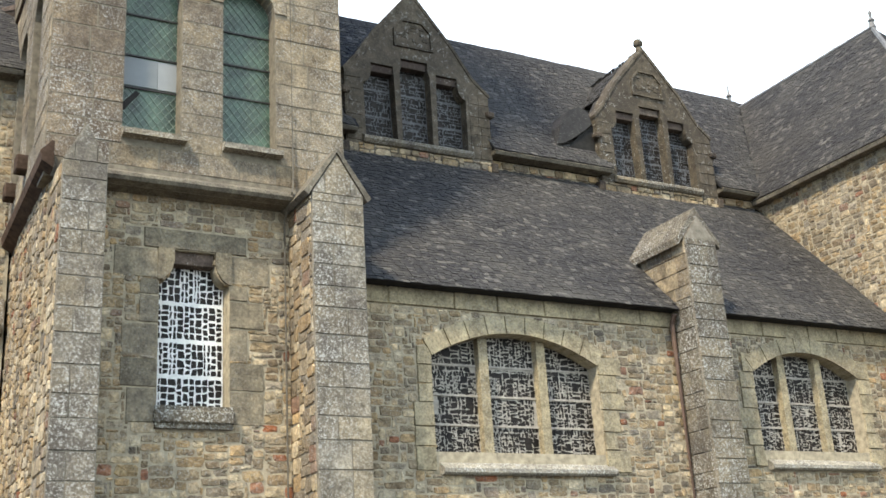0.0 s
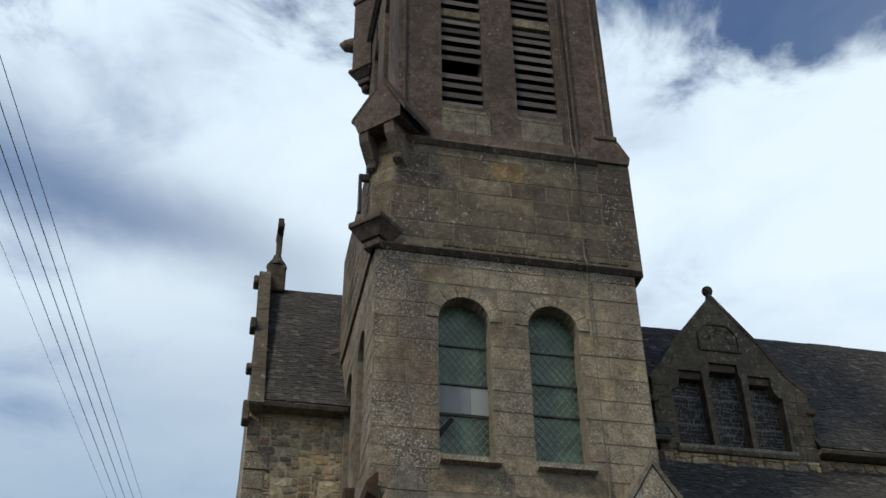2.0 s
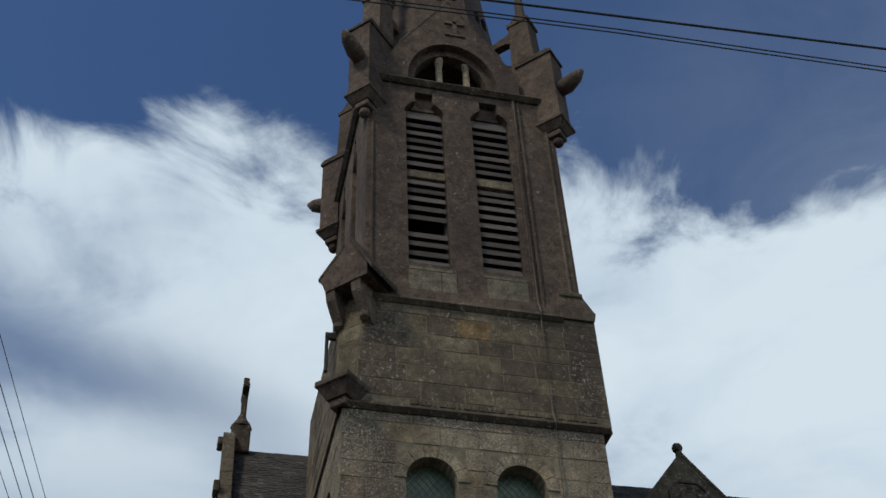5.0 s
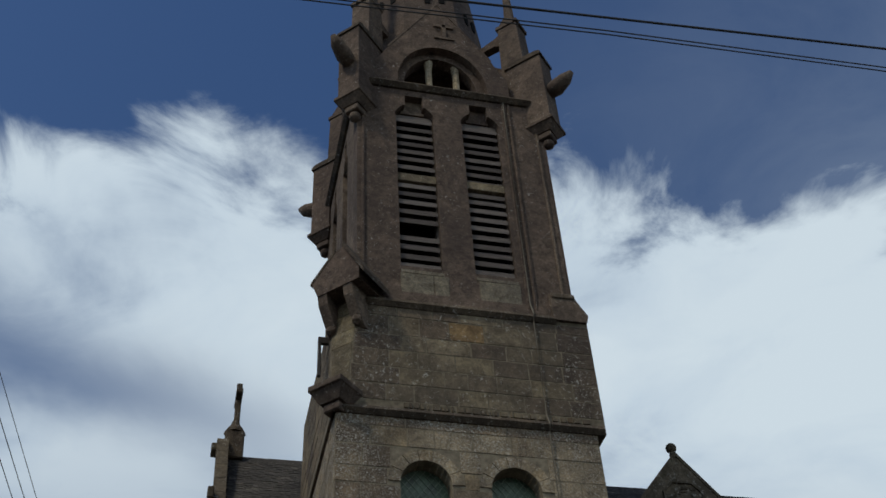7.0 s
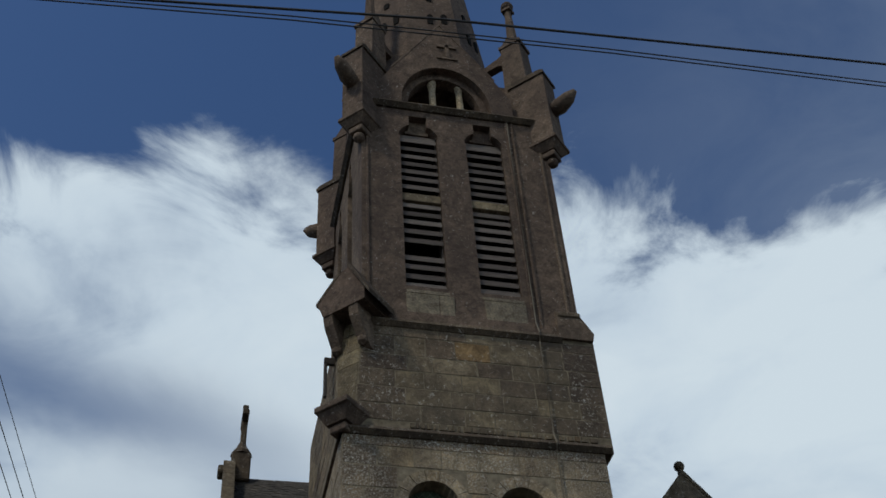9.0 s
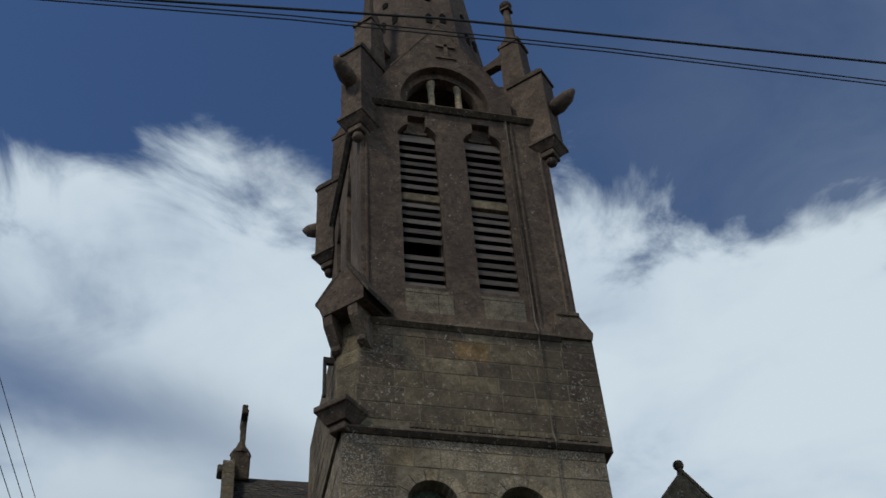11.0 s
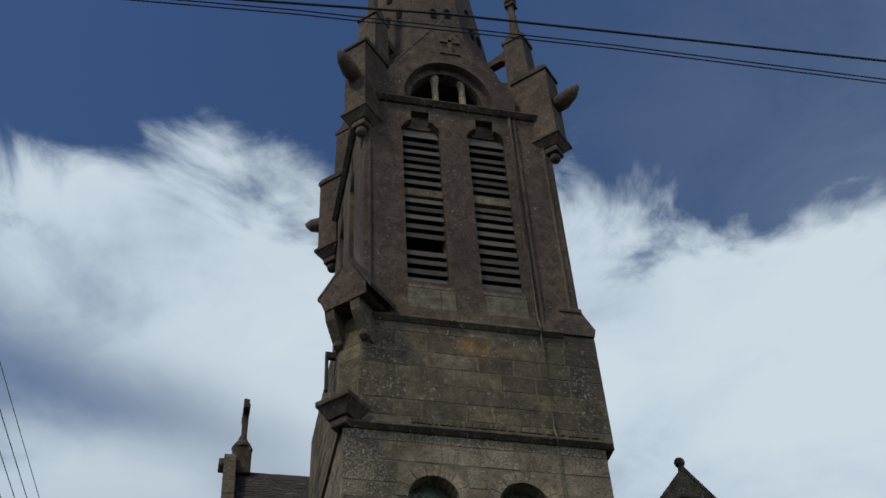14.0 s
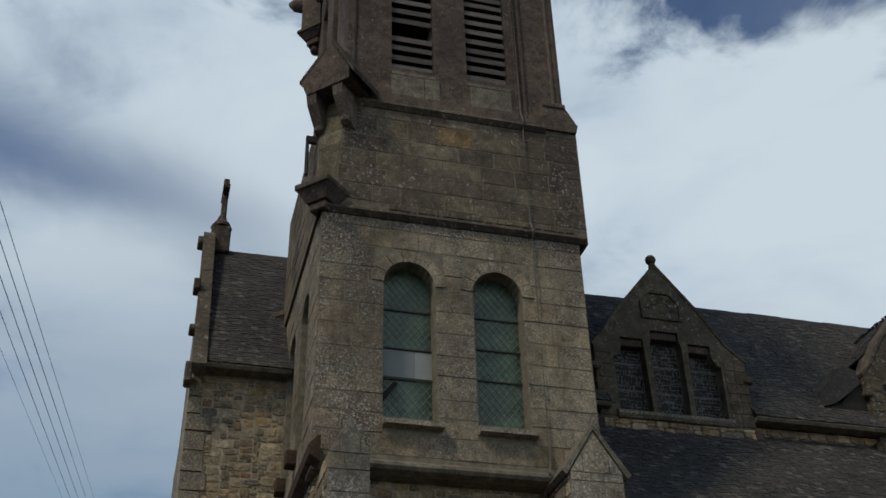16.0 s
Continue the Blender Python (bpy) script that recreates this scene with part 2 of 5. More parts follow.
mortar_upper = plain("stained_joint", (0.145, 0.123, 0.089), 0.95, 0, 0.45, 6.0, 0.01)
mortar_pale = plain("pale_joint", (0.175, 0.150, 0.110), 0.95, 0, 0.35, 9.0, 0.01)
mortar_dark = plain("grey_joint", (0.215, 0.188, 0.145), 0.95, 0, 0.35, 9.0, 0.01)
dressed_mat = stone("dressed_pale_stone", [(0, (0.315, 0.268, 0.178)), (1, (0.375, 0.322, 0.218))], "object", 0.25, 0.2, 24, 0.008)
jamb_mat = stone("grey_tan_jamb_stone", [(0, (0.185, 0.160, 0.115)), (1, (0.265, 0.228, 0.165))], "object", 0.2, 0.35, 24.0, 0.012)
lichen_sill = stone("lichened_sill_stone", [(0, (0.26, 0.24, 0.20)), (1, (0.32, 0.30, 0.26))], "object", 1.0, 0.2)


def slate(name, single=False):
    m, n, l, b = shader(name)
    rnd = n.new("ShaderNodeObjectInfo").outputs["Random"] if single else n.new("ShaderNodeNewGeometry").outputs["Random Per Island"]
    base = ramp_node(n, l, rnd, [(0, (0.030, 0.028, 0.027)), (0.5, (0.039, 0.036, 0.034)), (0.85, (0.050, 0.046, 0.042)), (1.0, (0.115, 0.106, 0.092))])
    g = noise_node(n, l, 6.0, 8, 0.7, (1, 1, 1), 0.4)
    base = mix_node(n, l, 0.8, base, ramp_node(n, l, g, [(0.3, (0.55, 0.55, 0.55)), (0.7, (1.5, 1.48, 1.42))]), "MULTIPLY")
    moss = ramp_node(n, l, noise_node(n, l, 0.6, 6, 0.6), [(0.45, (0, 0, 0)), (0.7, (0.55, 0.55, 0.55))])
    base = mix_node(n, l, moss, base, (0.085, 0.077, 0.063))
    fleck = ramp_node(n, l, noise_node(n, l, 20.0, 6, 0.75, (0.6, 1.0, 1.6)), [(0.57, (0, 0, 0)), (0.64, (0.5, 0.5, 0.5))])
    base = mix_node(n, l, fleck, base, (0.27, 0.26, 0.235))
    l.new(base, b.inputs["Base Color"])
    b.inputs["Roughness"].default_value, b.inputs["Specular IOR Level"].default_value = 0.8, 0.25
    bump_node(n, l, b, noise_node(n, l, 30, 5, 0.6), 0.5, 0.006)
    return m


slate_mat = slate("roof_slate")
slate_single = slate("single_roof_slate", True)
deck_mat = plain("roof_underside", (0.028, 0.027, 0.027), 0.9)
lead_mat = plain("lead_flashing", (0.17, 0.165, 0.155), 0.6, 0.2)
iron_mat = plain("dark_iron", (0.035, 0.030, 0.027), 0.6, 0.5)
rust_mat = plain("rusty_iron", (0.115, 0.072, 0.05), 0.85, 0.1)
def grained_wood():
    m, n, l, b = shader("weathered_louvre_wood")
    base = ramp_node(n, l, n.new("ShaderNodeObjectInfo").outputs["Random"], [(0, (0.042, 0.034, 0.030)), (0.5, (0.080, 0.067, 0.060)), (1, (0.130, 0.113, 0.102))])
    t = noise_node(n, l, 9.0, 6, 0.65, (0.25, 3.0, 6.0))
    base = mix_node(n, l, 0.9, base, ramp_node(n, l, t, [(0.3, (0.35, 0.34, 0.34)), (0.7, (1.6, 1.58, 1.55))]), "MULTIPLY")
    l.new(base, b.inputs["Base Color"])
    b.inputs["Roughness"].default_value = 0.85
    bump_node(n, l, b, t, 0.6, 0.006)
    return m


wood_mat = grained_wood()
brown_wood = plain("dark_timber", (0.035, 0.026, 0.02), 0.7, 0, 0.4, 10.0, 0.004)
# near-black colours that stand for the shade inside openings and hollows
opening_shade_mat = plain("painted_opening_shade", (0.006, 0.006, 0.006), 0.95)
interior_shade_mat = plain("painted_interior_shade", (0.03, 0.028, 0.025), 0.95)
cement_white = plain("white_cement_tracery", (0.78, 0.77, 0.72), 0.75, 0, 0.12, 12.0, 0.004)
cement_grey = plain("grey_cement_tracery", (0.34, 0.305, 0.25), 0.8, 0, 0.3, 12.0, 0.004)
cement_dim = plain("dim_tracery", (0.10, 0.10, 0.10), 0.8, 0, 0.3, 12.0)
dark_glass = plain("dark_stained_glass", (0.018, 0.014, 0.011), 0.45, 0, 0.6, 9.0, 0.003)
dark_glass.node_tree.nodes["Principled BSDF"].inputs["Specular IOR Level"].default_value = 0.15
green_glass = plain("green_tinted_glass", (0.052, 0.086, 0.056), 0.40, 0, 0.75, 3.4, 0.004)
pale_pane = plain("pale_replacement_pane", (0.16, 0.17, 0.165), 0.45, 0, 0.12, 3.0)
pale_pane_b = plain("lighter_replacement_pane", (0.24, 0.245, 0.235), 0.45, 0, 0.1, 3.0)
lattice_mat = plain("wire_lattice", (0.20, 0.24, 0.19), 0.6, 0.3)
copper_mat = plain("conductor_strip", (0.12, 0.104, 0.078), 0.7, 0.2)
cable_mat = plain("black_cable", (0.02, 0.02, 0.022), 0.6)
lamp_grey = plain("grey_painted_metal", (0.10, 0.10, 0.10), 0.45, 0.4, 0.1)
ground_mat = plain("asphalt_and_gravel", (0.075, 0.072, 0.065), 0.95, 0, 0.4, 3.0, 0.01)


# ---- building blocks ----
def thing(name, label, category, at=(0, 0, 0), group="", kind=""):
    e = new(name)
    e.location = at
    return tagged(e, label, category, group, kind)


def attach(ob, parent):
    """Makes ob a part of parent and leaves it where it is. Parts themselves stand at the world's origin."""
    ob.parent = parent
    ob.matrix_parent_inverse = Matrix.Translation(-parent.location) if parent.parent is None else Matrix()


def part(name, bm, material, parent=None, label="", smooth=False):
    bmesh.ops.recalc_face_normals(bm, faces=bm.faces)
    me = bpy.data.meshes.new(name)
    bm.to_mesh(me)
    bm.free()
    me.materials.append(material)
    if smooth:
        for p in me.polygons:
            p.use_smooth = True
    ob = new(name, me)
    if parent is not None:
        attach(ob, parent)
    return tagged(ob, label)


def box(bm, a, b, m=None, bevel=0.0):
    r = bmesh.ops.create_cube(bm, size=1.0)["verts"]
    for v in r:
        v.co = Vector([(a[i] + b[i]) / 2 + v.co[i] * (b[i] - a[i]) for i in range(3)])
    if bevel:
        es = list({e for v in r for e in v.link_edges})
        r = list({v for f in bmesh.ops.bevel(bm, geom=es, offset=bevel, segments=1, affect="EDGES")["faces"] for v in f.verts} | {v for v in r if v.is_valid})
    if m is not None:
        bmesh.ops.transform(bm, matrix=m, verts=r)
    return r


def prism(bm, pts, y0, y1, m=None):
    """A solid with the outline pts in x and z, from y0 to y1."""
    a = [bm.verts.new((x, y0, z)) for x, z in pts]
    b = [bm.verts.new((x, y1, z)) for x, z in pts]
    bm.faces.new(a)
    bm.faces.new(b[::-1])
    k = len(pts)
    for i in range(k):
        bm.faces.new((a[i], b[i], b[(i + 1) % k], a[(i + 1) % k]))
    if m is not None:
        bmesh.ops.transform(bm, matrix=m, verts=a + b)
    return a + b


def plate(bm, outer, holes, y0, y1, m=None):
    """A wall with the outline and the openings given in x and z, from y0 (its face) to y1."""
    edges = []
    for loop in [outer] + list(holes):
        vs = [bm.verts.new((x, y0, z)) for x, z in loop]
        edges += [bm.edges.new((vs[i], vs[(i + 1) % len(vs)])) for i in range(len(vs))]
    fs = [g for g in bmesh.ops.triangle_fill(bm, use_beauty=True, use_dissolve=False, edges=edges)["geom"] if isinstance(g, bmesh.types.BMFace)]
    ex = bmesh.ops.extrude_face_region(bm, geom=fs)["geom"]
    vs = [g for g in ex if isinstance(g, bmesh.types.BMVert)]
    bmesh.ops.translate(bm, vec=(0, y1 - y0, 0), verts=vs)
    if m is not None:
        bmesh.ops.transform(bm, matrix=m, verts=list(bm.verts))


def tube(bm, pts, r, seg=8, m=None):
    rings = []
    for i, p in enumerate(pts):
        p = Vector(p)
        d = (Vector(pts[min(i + 1, len(pts) - 1)]) - Vector(pts[max(i - 1, 0)])).normalized()
        q = d.to_track_quat("Z", "Y").to_matrix()
        rr = r[i] if isinstance(r, (list, tuple)) else r
        rings.append([bm.verts.new(p + q @ Vector((math.cos(2 * math.pi * k / seg) * rr, math.sin(2 * math.pi * k / seg) * rr, 0))) for k in range(seg)])
    for a, b in zip(rings, rings[1:]):
        for k in range(seg):
            bm.faces.new((a[k], a[(k + 1) % seg], b[(k + 1) % seg], b[k]))
    bm.faces.new(rings[0][::-1])
    bm.faces.new(rings[-1])
    if m is not None:
        bmesh.ops.transform(bm, matrix=m, verts=[v for g in rings for v in g])


def lathe(bm, profile, seg=12, m=None):
    tube(bm, [(0, 0, z) for r, z in profile], [r for r, z in profile], seg, m)


def bmnew():
    return bmesh.new()


def arch(x0, x1, z0, zs, rise, k=12):
    """Outline of an opening with a round or segmental head."""
    c, h = (x0 + x1) / 2, (x1 - x0) / 2
    pts = [(x0, z0), (x1, z0)]
    return pts + [(c + h * math.cos(math.pi * i / k), zs + rise * math.sin(math.pi * i / k)) for i in range(k + 1)]


def segment(x0, x1, z0, zs, rise, k=16):
    c, h = (x0 + x1) / 2, (x1 - x0) / 2
    return [(x0, z0), (x1, z0)] + [(c + h * (1 - 2 * i / k), zs + rise * (1 - (1 - 2 * i / k) ** 2)) for i in range(k + 1)]


def shouldered(x0, x1, z0, z1, zt, inset):
    """Outline of an opening with a square head on quarter-round shoulders."""
    r = zt - z1
    pts = [(x0, z0), (x1, z0), (x1, z1)]
    for i in range(1, 5):
        a = math.pi / 2 * i / 5
        pts.append((x1 - inset * math.sin(a), z1 + r * 0.62 * (1 - math.cos(a))))
    pts += [(x1 - inset, z1 + r * 0.62), (x1 - inset, zt), (x0 + inset, zt), (x0 + inset, z1 + r * 0.62)]
    for i in range(4, 0, -1):
        a = math.pi / 2 * i / 5
        pts.append((x0 + inset * math.sin(a), z1 + r * 0.62 * (1 - math.cos(a))))
    return pts + [(x0, z1)]


def louvre_head(x0, x1, z0):
    """Outline of a belfry opening: coved shoulders under a square notch."""
    c, h = (x0 + x1) / 2, (x1 - x0) / 2
    half = [(h, z0), (h, 20.40), (h + 0.03, 20.46), (h + 0.01, 20.56), (h - 0.06, 20.68), (h - 0.15, 20.78), (h - 0.21, 20.80), (h - 0.21, 21.12)]
    return [(c + x, z) for x, z in half] + [(c - x, z) for x, z in half[::-1]]


def frustum(bm, h0, z0, h1, z1, m):
    v = [bm.verts.new(m @ Vector((x * h, y * h, z))) for h, z in ((h0, z0), (h1, z1)) for x, y in ((-1, -1), (1, -1), (1, 1), (-1, 1))]
    bm.faces.new(v[3::-1])
    bm.faces.new(v[4:])
    for i in range(4):
        bm.faces.new((v[i], v[(i + 1) % 4], v[4 + (i + 1) % 4], v[4 + i]))


def span(loop, za, zb):
    """How wide an opening is between two heights."""
    xs = []
    for (x, z), (u, w) in zip(loop, loop[1:] + loop[:1]):
        if za <= z <= zb:
            xs.append(x)
        for h in (za, zb):
            if (z - h) * (w - h) < 0:
                xs.append(x + (u - x) * (h - z) / (w - z))
    return (min(xs), max(xs)) if xs else None


# unit stones: one face at y = 0 towards the viewer, depth to y = 1
def unit_block(seed, edge, jitter, sides=4, bulge=0.0):
    rng = random.Random(seed)
    j = lambda s: rng.uniform(-s, s)
    if sides == 4:
        ring = [(-0.5, -0.5), (0.5, -0.5), (0.5, 0.5), (-0.5, 0.5)]
    else:
        ring = [(-0.5, -0.34), (-0.36, -0.5), (0.34, -0.5), (0.5, -0.36), (0.5, 0.32), (0.37, 0.5), (-0.33, 0.5), (-0.5, 0.36)]
    ring = [(x + j(jitter), z + j(jitter)) for x, z in ring]
    k = len(ring)
    back = [(x, 1.0, z) for x, z in ring]
    mid = [(x, 0.35, z) for x, z in ring]
    front = [(x * (1 - edge), -0.0 + j(0.12), z * (1 - edge * 1.5)) for x, z in ring]
    vs, fs = back + mid + front, []
    for a in (0, k):
        fs += [(a + i, a + (i + 1) % k, a + k + (i + 1) % k, a + k + i) for i in range(k)]
    if bulge:
        vs.append((j(0.1), -bulge, j(0.1)))
        fs += [(2 * k + i, 2 * k + (i + 1) % k, 3 * k) for i in range(k)]
    else:
        fs.append(tuple(range(2 * k, 3 * k)))
    me = bpy.data.meshes.new("stone_block")
    me.from_pydata(vs, [], fs)
    bmx = bmesh.new()
    bmx.from_mesh(me)
    bmesh.ops.recalc_face_normals(bmx, faces=bmx.faces)
    bmx.to_mesh(me)
    bmx.free()
    return me


BLOCKS = [unit_block(i, 0.035, 0.008) for i in range(5)]
RUBBLE = [unit_block(20 + i, 0.055, 0.075, 8, 0.08) for i in range(12)]
unit_of = {}


def dressed_unit(meshes, material):
    key = (meshes[0].name, material.name)
    if key not in unit_of:
        out = []
        for me in meshes:
            c = me.copy()
            c.materials.append(material)
            out.append(c)
        unit_of[key] = out
    return unit_of[key]


def lay(parent, stones, meshes, material, joined, m=None, name="stone", limit=300, near=0.0):
    """Stones (x, z, width, height, face, depth) on a wall: the nearest as parts, the rest joined."""
    m = m or Matrix()
    stones = sorted(stones, key=lambda s: abs(s[0] - near))
    units = dressed_unit(meshes, material)
    for i, (x, z, w, h, y, d) in enumerate(stones[:limit]):
        ob = new(name, units[(i * 7 + int(x * 31)) % len(units)])
        attach(ob, parent)
        ob.matrix_basis = m @ Matrix.LocRotScale((x, y, z), None, (w, d, h))
    rest = stones[limit:]
    if rest:
        vs, fs = [], []
        geo = [([tuple(v.co) for v in me.vertices], [tuple(p.vertices) for p in me.polygons]) for me in meshes]
        for i, (x, z, w, h, y, d) in enumerate(rest):
            gv, gf = geo[(i * 5) % len(geo)]
            o = len(vs)
            vs += [tuple(m @ Vector((x + a * w, y + b * d, z + c * h))) for a, b, c in gv]
            fs += [tuple(o + k for k in f) for f in gf]
        me = bpy.data.meshes.new("masonry")
        me.from_pydata(vs, [], fs)
        me.materials.append(joined)
        ob = new("masonry", me)
        attach(ob, parent)
        tagged(ob, kind="stuff")


def courses(x0, x1, z0, z1, hs, ws, y, depth, holes=(), joint=0.012, seed=1, edge=None, split=0.0, proud=0.0):
    """Stones in level courses; edge(z) may narrow the wall with height."""
    rng, out, z = random.Random(seed), [], z0
    while z < z1 - 0.04:
        h = rng.uniform(*hs)
        if z + h > z1 - 0.06:
            h = z1 - z
        a0, a1 = (x0, x1) if edge is None else edge(z + h / 2)
        spans = [(a0, a1)]
        for hole in holes:
            s = span(hole, z + 0.01, z + h - 0.01)
            if s:
                nxt = []
                for a, b in spans:
                    if s[1] <= a or s[0] >= b:
                        nxt.append((a, b))
                    else:
                        nxt += [(a, s[0]), (s[1], b)]
                spans = nxt
        for a, b in spans:
            if b - a < 0.05:
                continue
            k = max(1, round((b - a) / (sum(ws) / 2)))
            cuts = [rng.uniform(ws[0], ws[1]) for _ in range(k)]
            t = (b - a) / sum(cuts)
            x = a
            for c in cuts:
                w = c * t
                dy = rng.uniform(-proud, proud)
                if split and rng.random() < split and h > 0.13:
                    q = rng.uniform(0.4, 0.6) * h
                    out.append((x + w / 2, z + q / 2, w - joint, q - joint, y + dy, depth))
                    out.append((x + w / 2, z + (h + q) / 2, w - joint, h - q - joint, y + dy * 0.5, depth))
                else:
                    out.append((x + w / 2, z + h / 2, w - joint, h - joint, y + dy, depth))
                x += w
        z += h
    return out


def inside(loop, x, z):
    hit = False
    for (x0, z0), (x1, z1) in zip(loop, loop[1:] + loop[:1]):
        if (z0 > z) != (z1 > z) and x < x0 + (x1 - x0) * (z - z0) / (z1 - z0):
            hit = not hit
    return hit


def rubble(x0, x1, z0, z1, y, depth, holes=(), seed=1, cell=0.058, joint=0.018, proud=0.008):
    """Uncoursed rubble: stones of all sizes fitted together."""
    rng, out = random.Random(seed), []
    nx, nz = max(1, round((x1 - x0) / cell)), max(1, round((z1 - z0) / cell))
    cx, cz = (x1 - x0) / nx, (z1 - z0) / nz
    free = [[not any(inside(h, x0 + (i + 0.5) * cx, z0 + (j + 0.5) * cz) for h in holes) for i in range(nx)] for j in range(nz)]
    for j in range(nz):
        for i in range(nx):
            if not free[j][i]:
                continue
            w, h = rng.choice(((3, 2), (4, 2), (2, 2), (5, 2), (5, 3), (4, 3), (6, 3), (3, 3), (2, 1), (3, 1), (4, 2), (7, 3), (3, 2), (6, 2)))
            k = 0
            while k < w and i + k < nx and free[j][i + k]:
                k += 1
            w, h = k, min(h, nz - j)
            r = 1
            while r < h and all(free[j + r][i:i + w]):
                r += 1
            h = r
            for q in range(h):
                for p in range(w):
                    free[j + q][i + p] = False
            out.append((x0 + (i + w / 2) * cx + rng.uniform(-0.006, 0.006), z0 + (j + h / 2) * cz + rng.uniform(-0.006, 0.006), max(w * cx - joint * rng.uniform(0.6, 1.3), 0.03), max(h * cz - joint * rng.uniform(0.6, 1.3), 0.03), y + rng.uniform(-proud, proud), depth))
    return out


def west(x):
    """Wall coordinates on a face that looks west: u runs against y, depth to the east."""
    return Matrix.Translation((x, 0, 0)) @ Matrix.Rotation(-math.pi / 2, 4, "Z")


def voussoirs(parent, c, zs, h, rise, ring, n, y0, y1, material, m=None):
    for i in range(n):
        a0, a1 = math.pi * i / n + 0.012, math.pi * (i + 1) / n - 0.012
        f = lambda a, e: (c + (h + e) * math.cos(a), zs + (rise + e) * math.sin(a))
        bm = bmnew()
        prism(bm, [f(a0, 0), f(a0, ring), f((a0 + a1) / 2, ring), f(a1, ring), f(a1, 0), f((a0 + a1) / 2, 0)], y0, y1, m)
        part("voussoir", bm, material, parent)


def flat_voussoirs(parent, c, zs, h, rise, ring, n, y0, y1, material):
    """Stones of a segmental head, square to its curve."""
    def at(t, e):
        d = Vector((2 * rise * t / h, 1)).normalized()
        return (c + h * t + d.x * e, zs + rise * (1 - t * t) + d.y * e)
    for i in range(n):
        a, b = -1 + 2 * i / n + 0.006, -1 + 2 * (i + 1) / n - 0.006
        m = (a + b) / 2
        bm = bmnew()
        prism(bm, [at(a, 0), at(m, 0), at(b, 0), at(b, ring), at(m, ring), at(a, ring)], y0, y1)
        part("voussoir", bm, material, parent)


def unit_slate(seed):
    rng = random.Random(seed)
    t, d = rng.uniform(-0.15, 0.25), rng.uniform(-0.05, 0.05)
    me = bpy.data.meshes.new("slate")
    vs = [(-0.49, d, 1 + t), (0.49, -d, 1 - t), (0.49, 1.8, 0.25), (-0.49, 1.8, 0.25), (-0.49, d, 0.35), (0.49, -d, 0.35)]
    me.from_pydata(vs, [], [(0, 1, 2, 3), (0, 4, 5, 1), (0, 3, 4), (1, 5, 2)])
    me.materials.append(slate_single)
    return me


SLATES = [unit_slate(i) for i in range(6)]


def roof(parent, name, o, u, v, ulen, vlen, keep, limit=0, seed=3, w=0.145, e=0.085, near=0.0):
    """Slates on a slope: o is the eave's end, u along the eave, v up the slope."""
    rng = random.Random(seed)
    o, u, v = Vector(o), Vector(u).normalized(), Vector(v).normalized()
    nrm = u.cross(v)
    if nrm.z < 0:
        nrm = -nrm
    laid = []
    for r in range(int(vlen / e) + 1):
        a = -rng.uniform(0, w)
        while a < ulen:
            ww = w * rng.uniform(0.7, 1.25)
            if keep(a + ww / 2, r * e + e / 2) and rng.random() > 0.004:
                m = Matrix.Identity(4)
                lift = 0.012 + rng.uniform(-0.004, 0.007)
                p = o + u * (a + ww / 2) + v * (r * e + rng.uniform(-0.02, 0.015))
                for k in range(3):
                    m[k][0], m[k][1], m[k][2], m[k][3] = u[k] * (ww - 0.008), v[k] * e, nrm[k] * lift, p[k]
                laid.append((abs(a + ww / 2 - near), rng.randrange(len(SLATES)), m))
            a += ww
    laid.sort(key=lambda s: s[0])
    for _, k, m in laid[:limit]:
        ob = new("slate", SLATES[k])
        attach(ob, parent)
        ob.matrix_basis = m
    vs, fs = [], []
    for _, k, m in laid[limit:]:
        c = len(vs)
        vs += [tuple(m @ q.co) for q in SLATES[k].vertices]
        fs += [tuple(c + q for q in f.vertices) for f in SLATES[k].polygons]
    me = bpy.data.meshes.new(name)
    me.from_pydata(vs, [], fs)
    me.materials.append(slate_mat)
    ob = new(name, me)
    attach(ob, parent)
    return tagged(ob, kind="stuff")


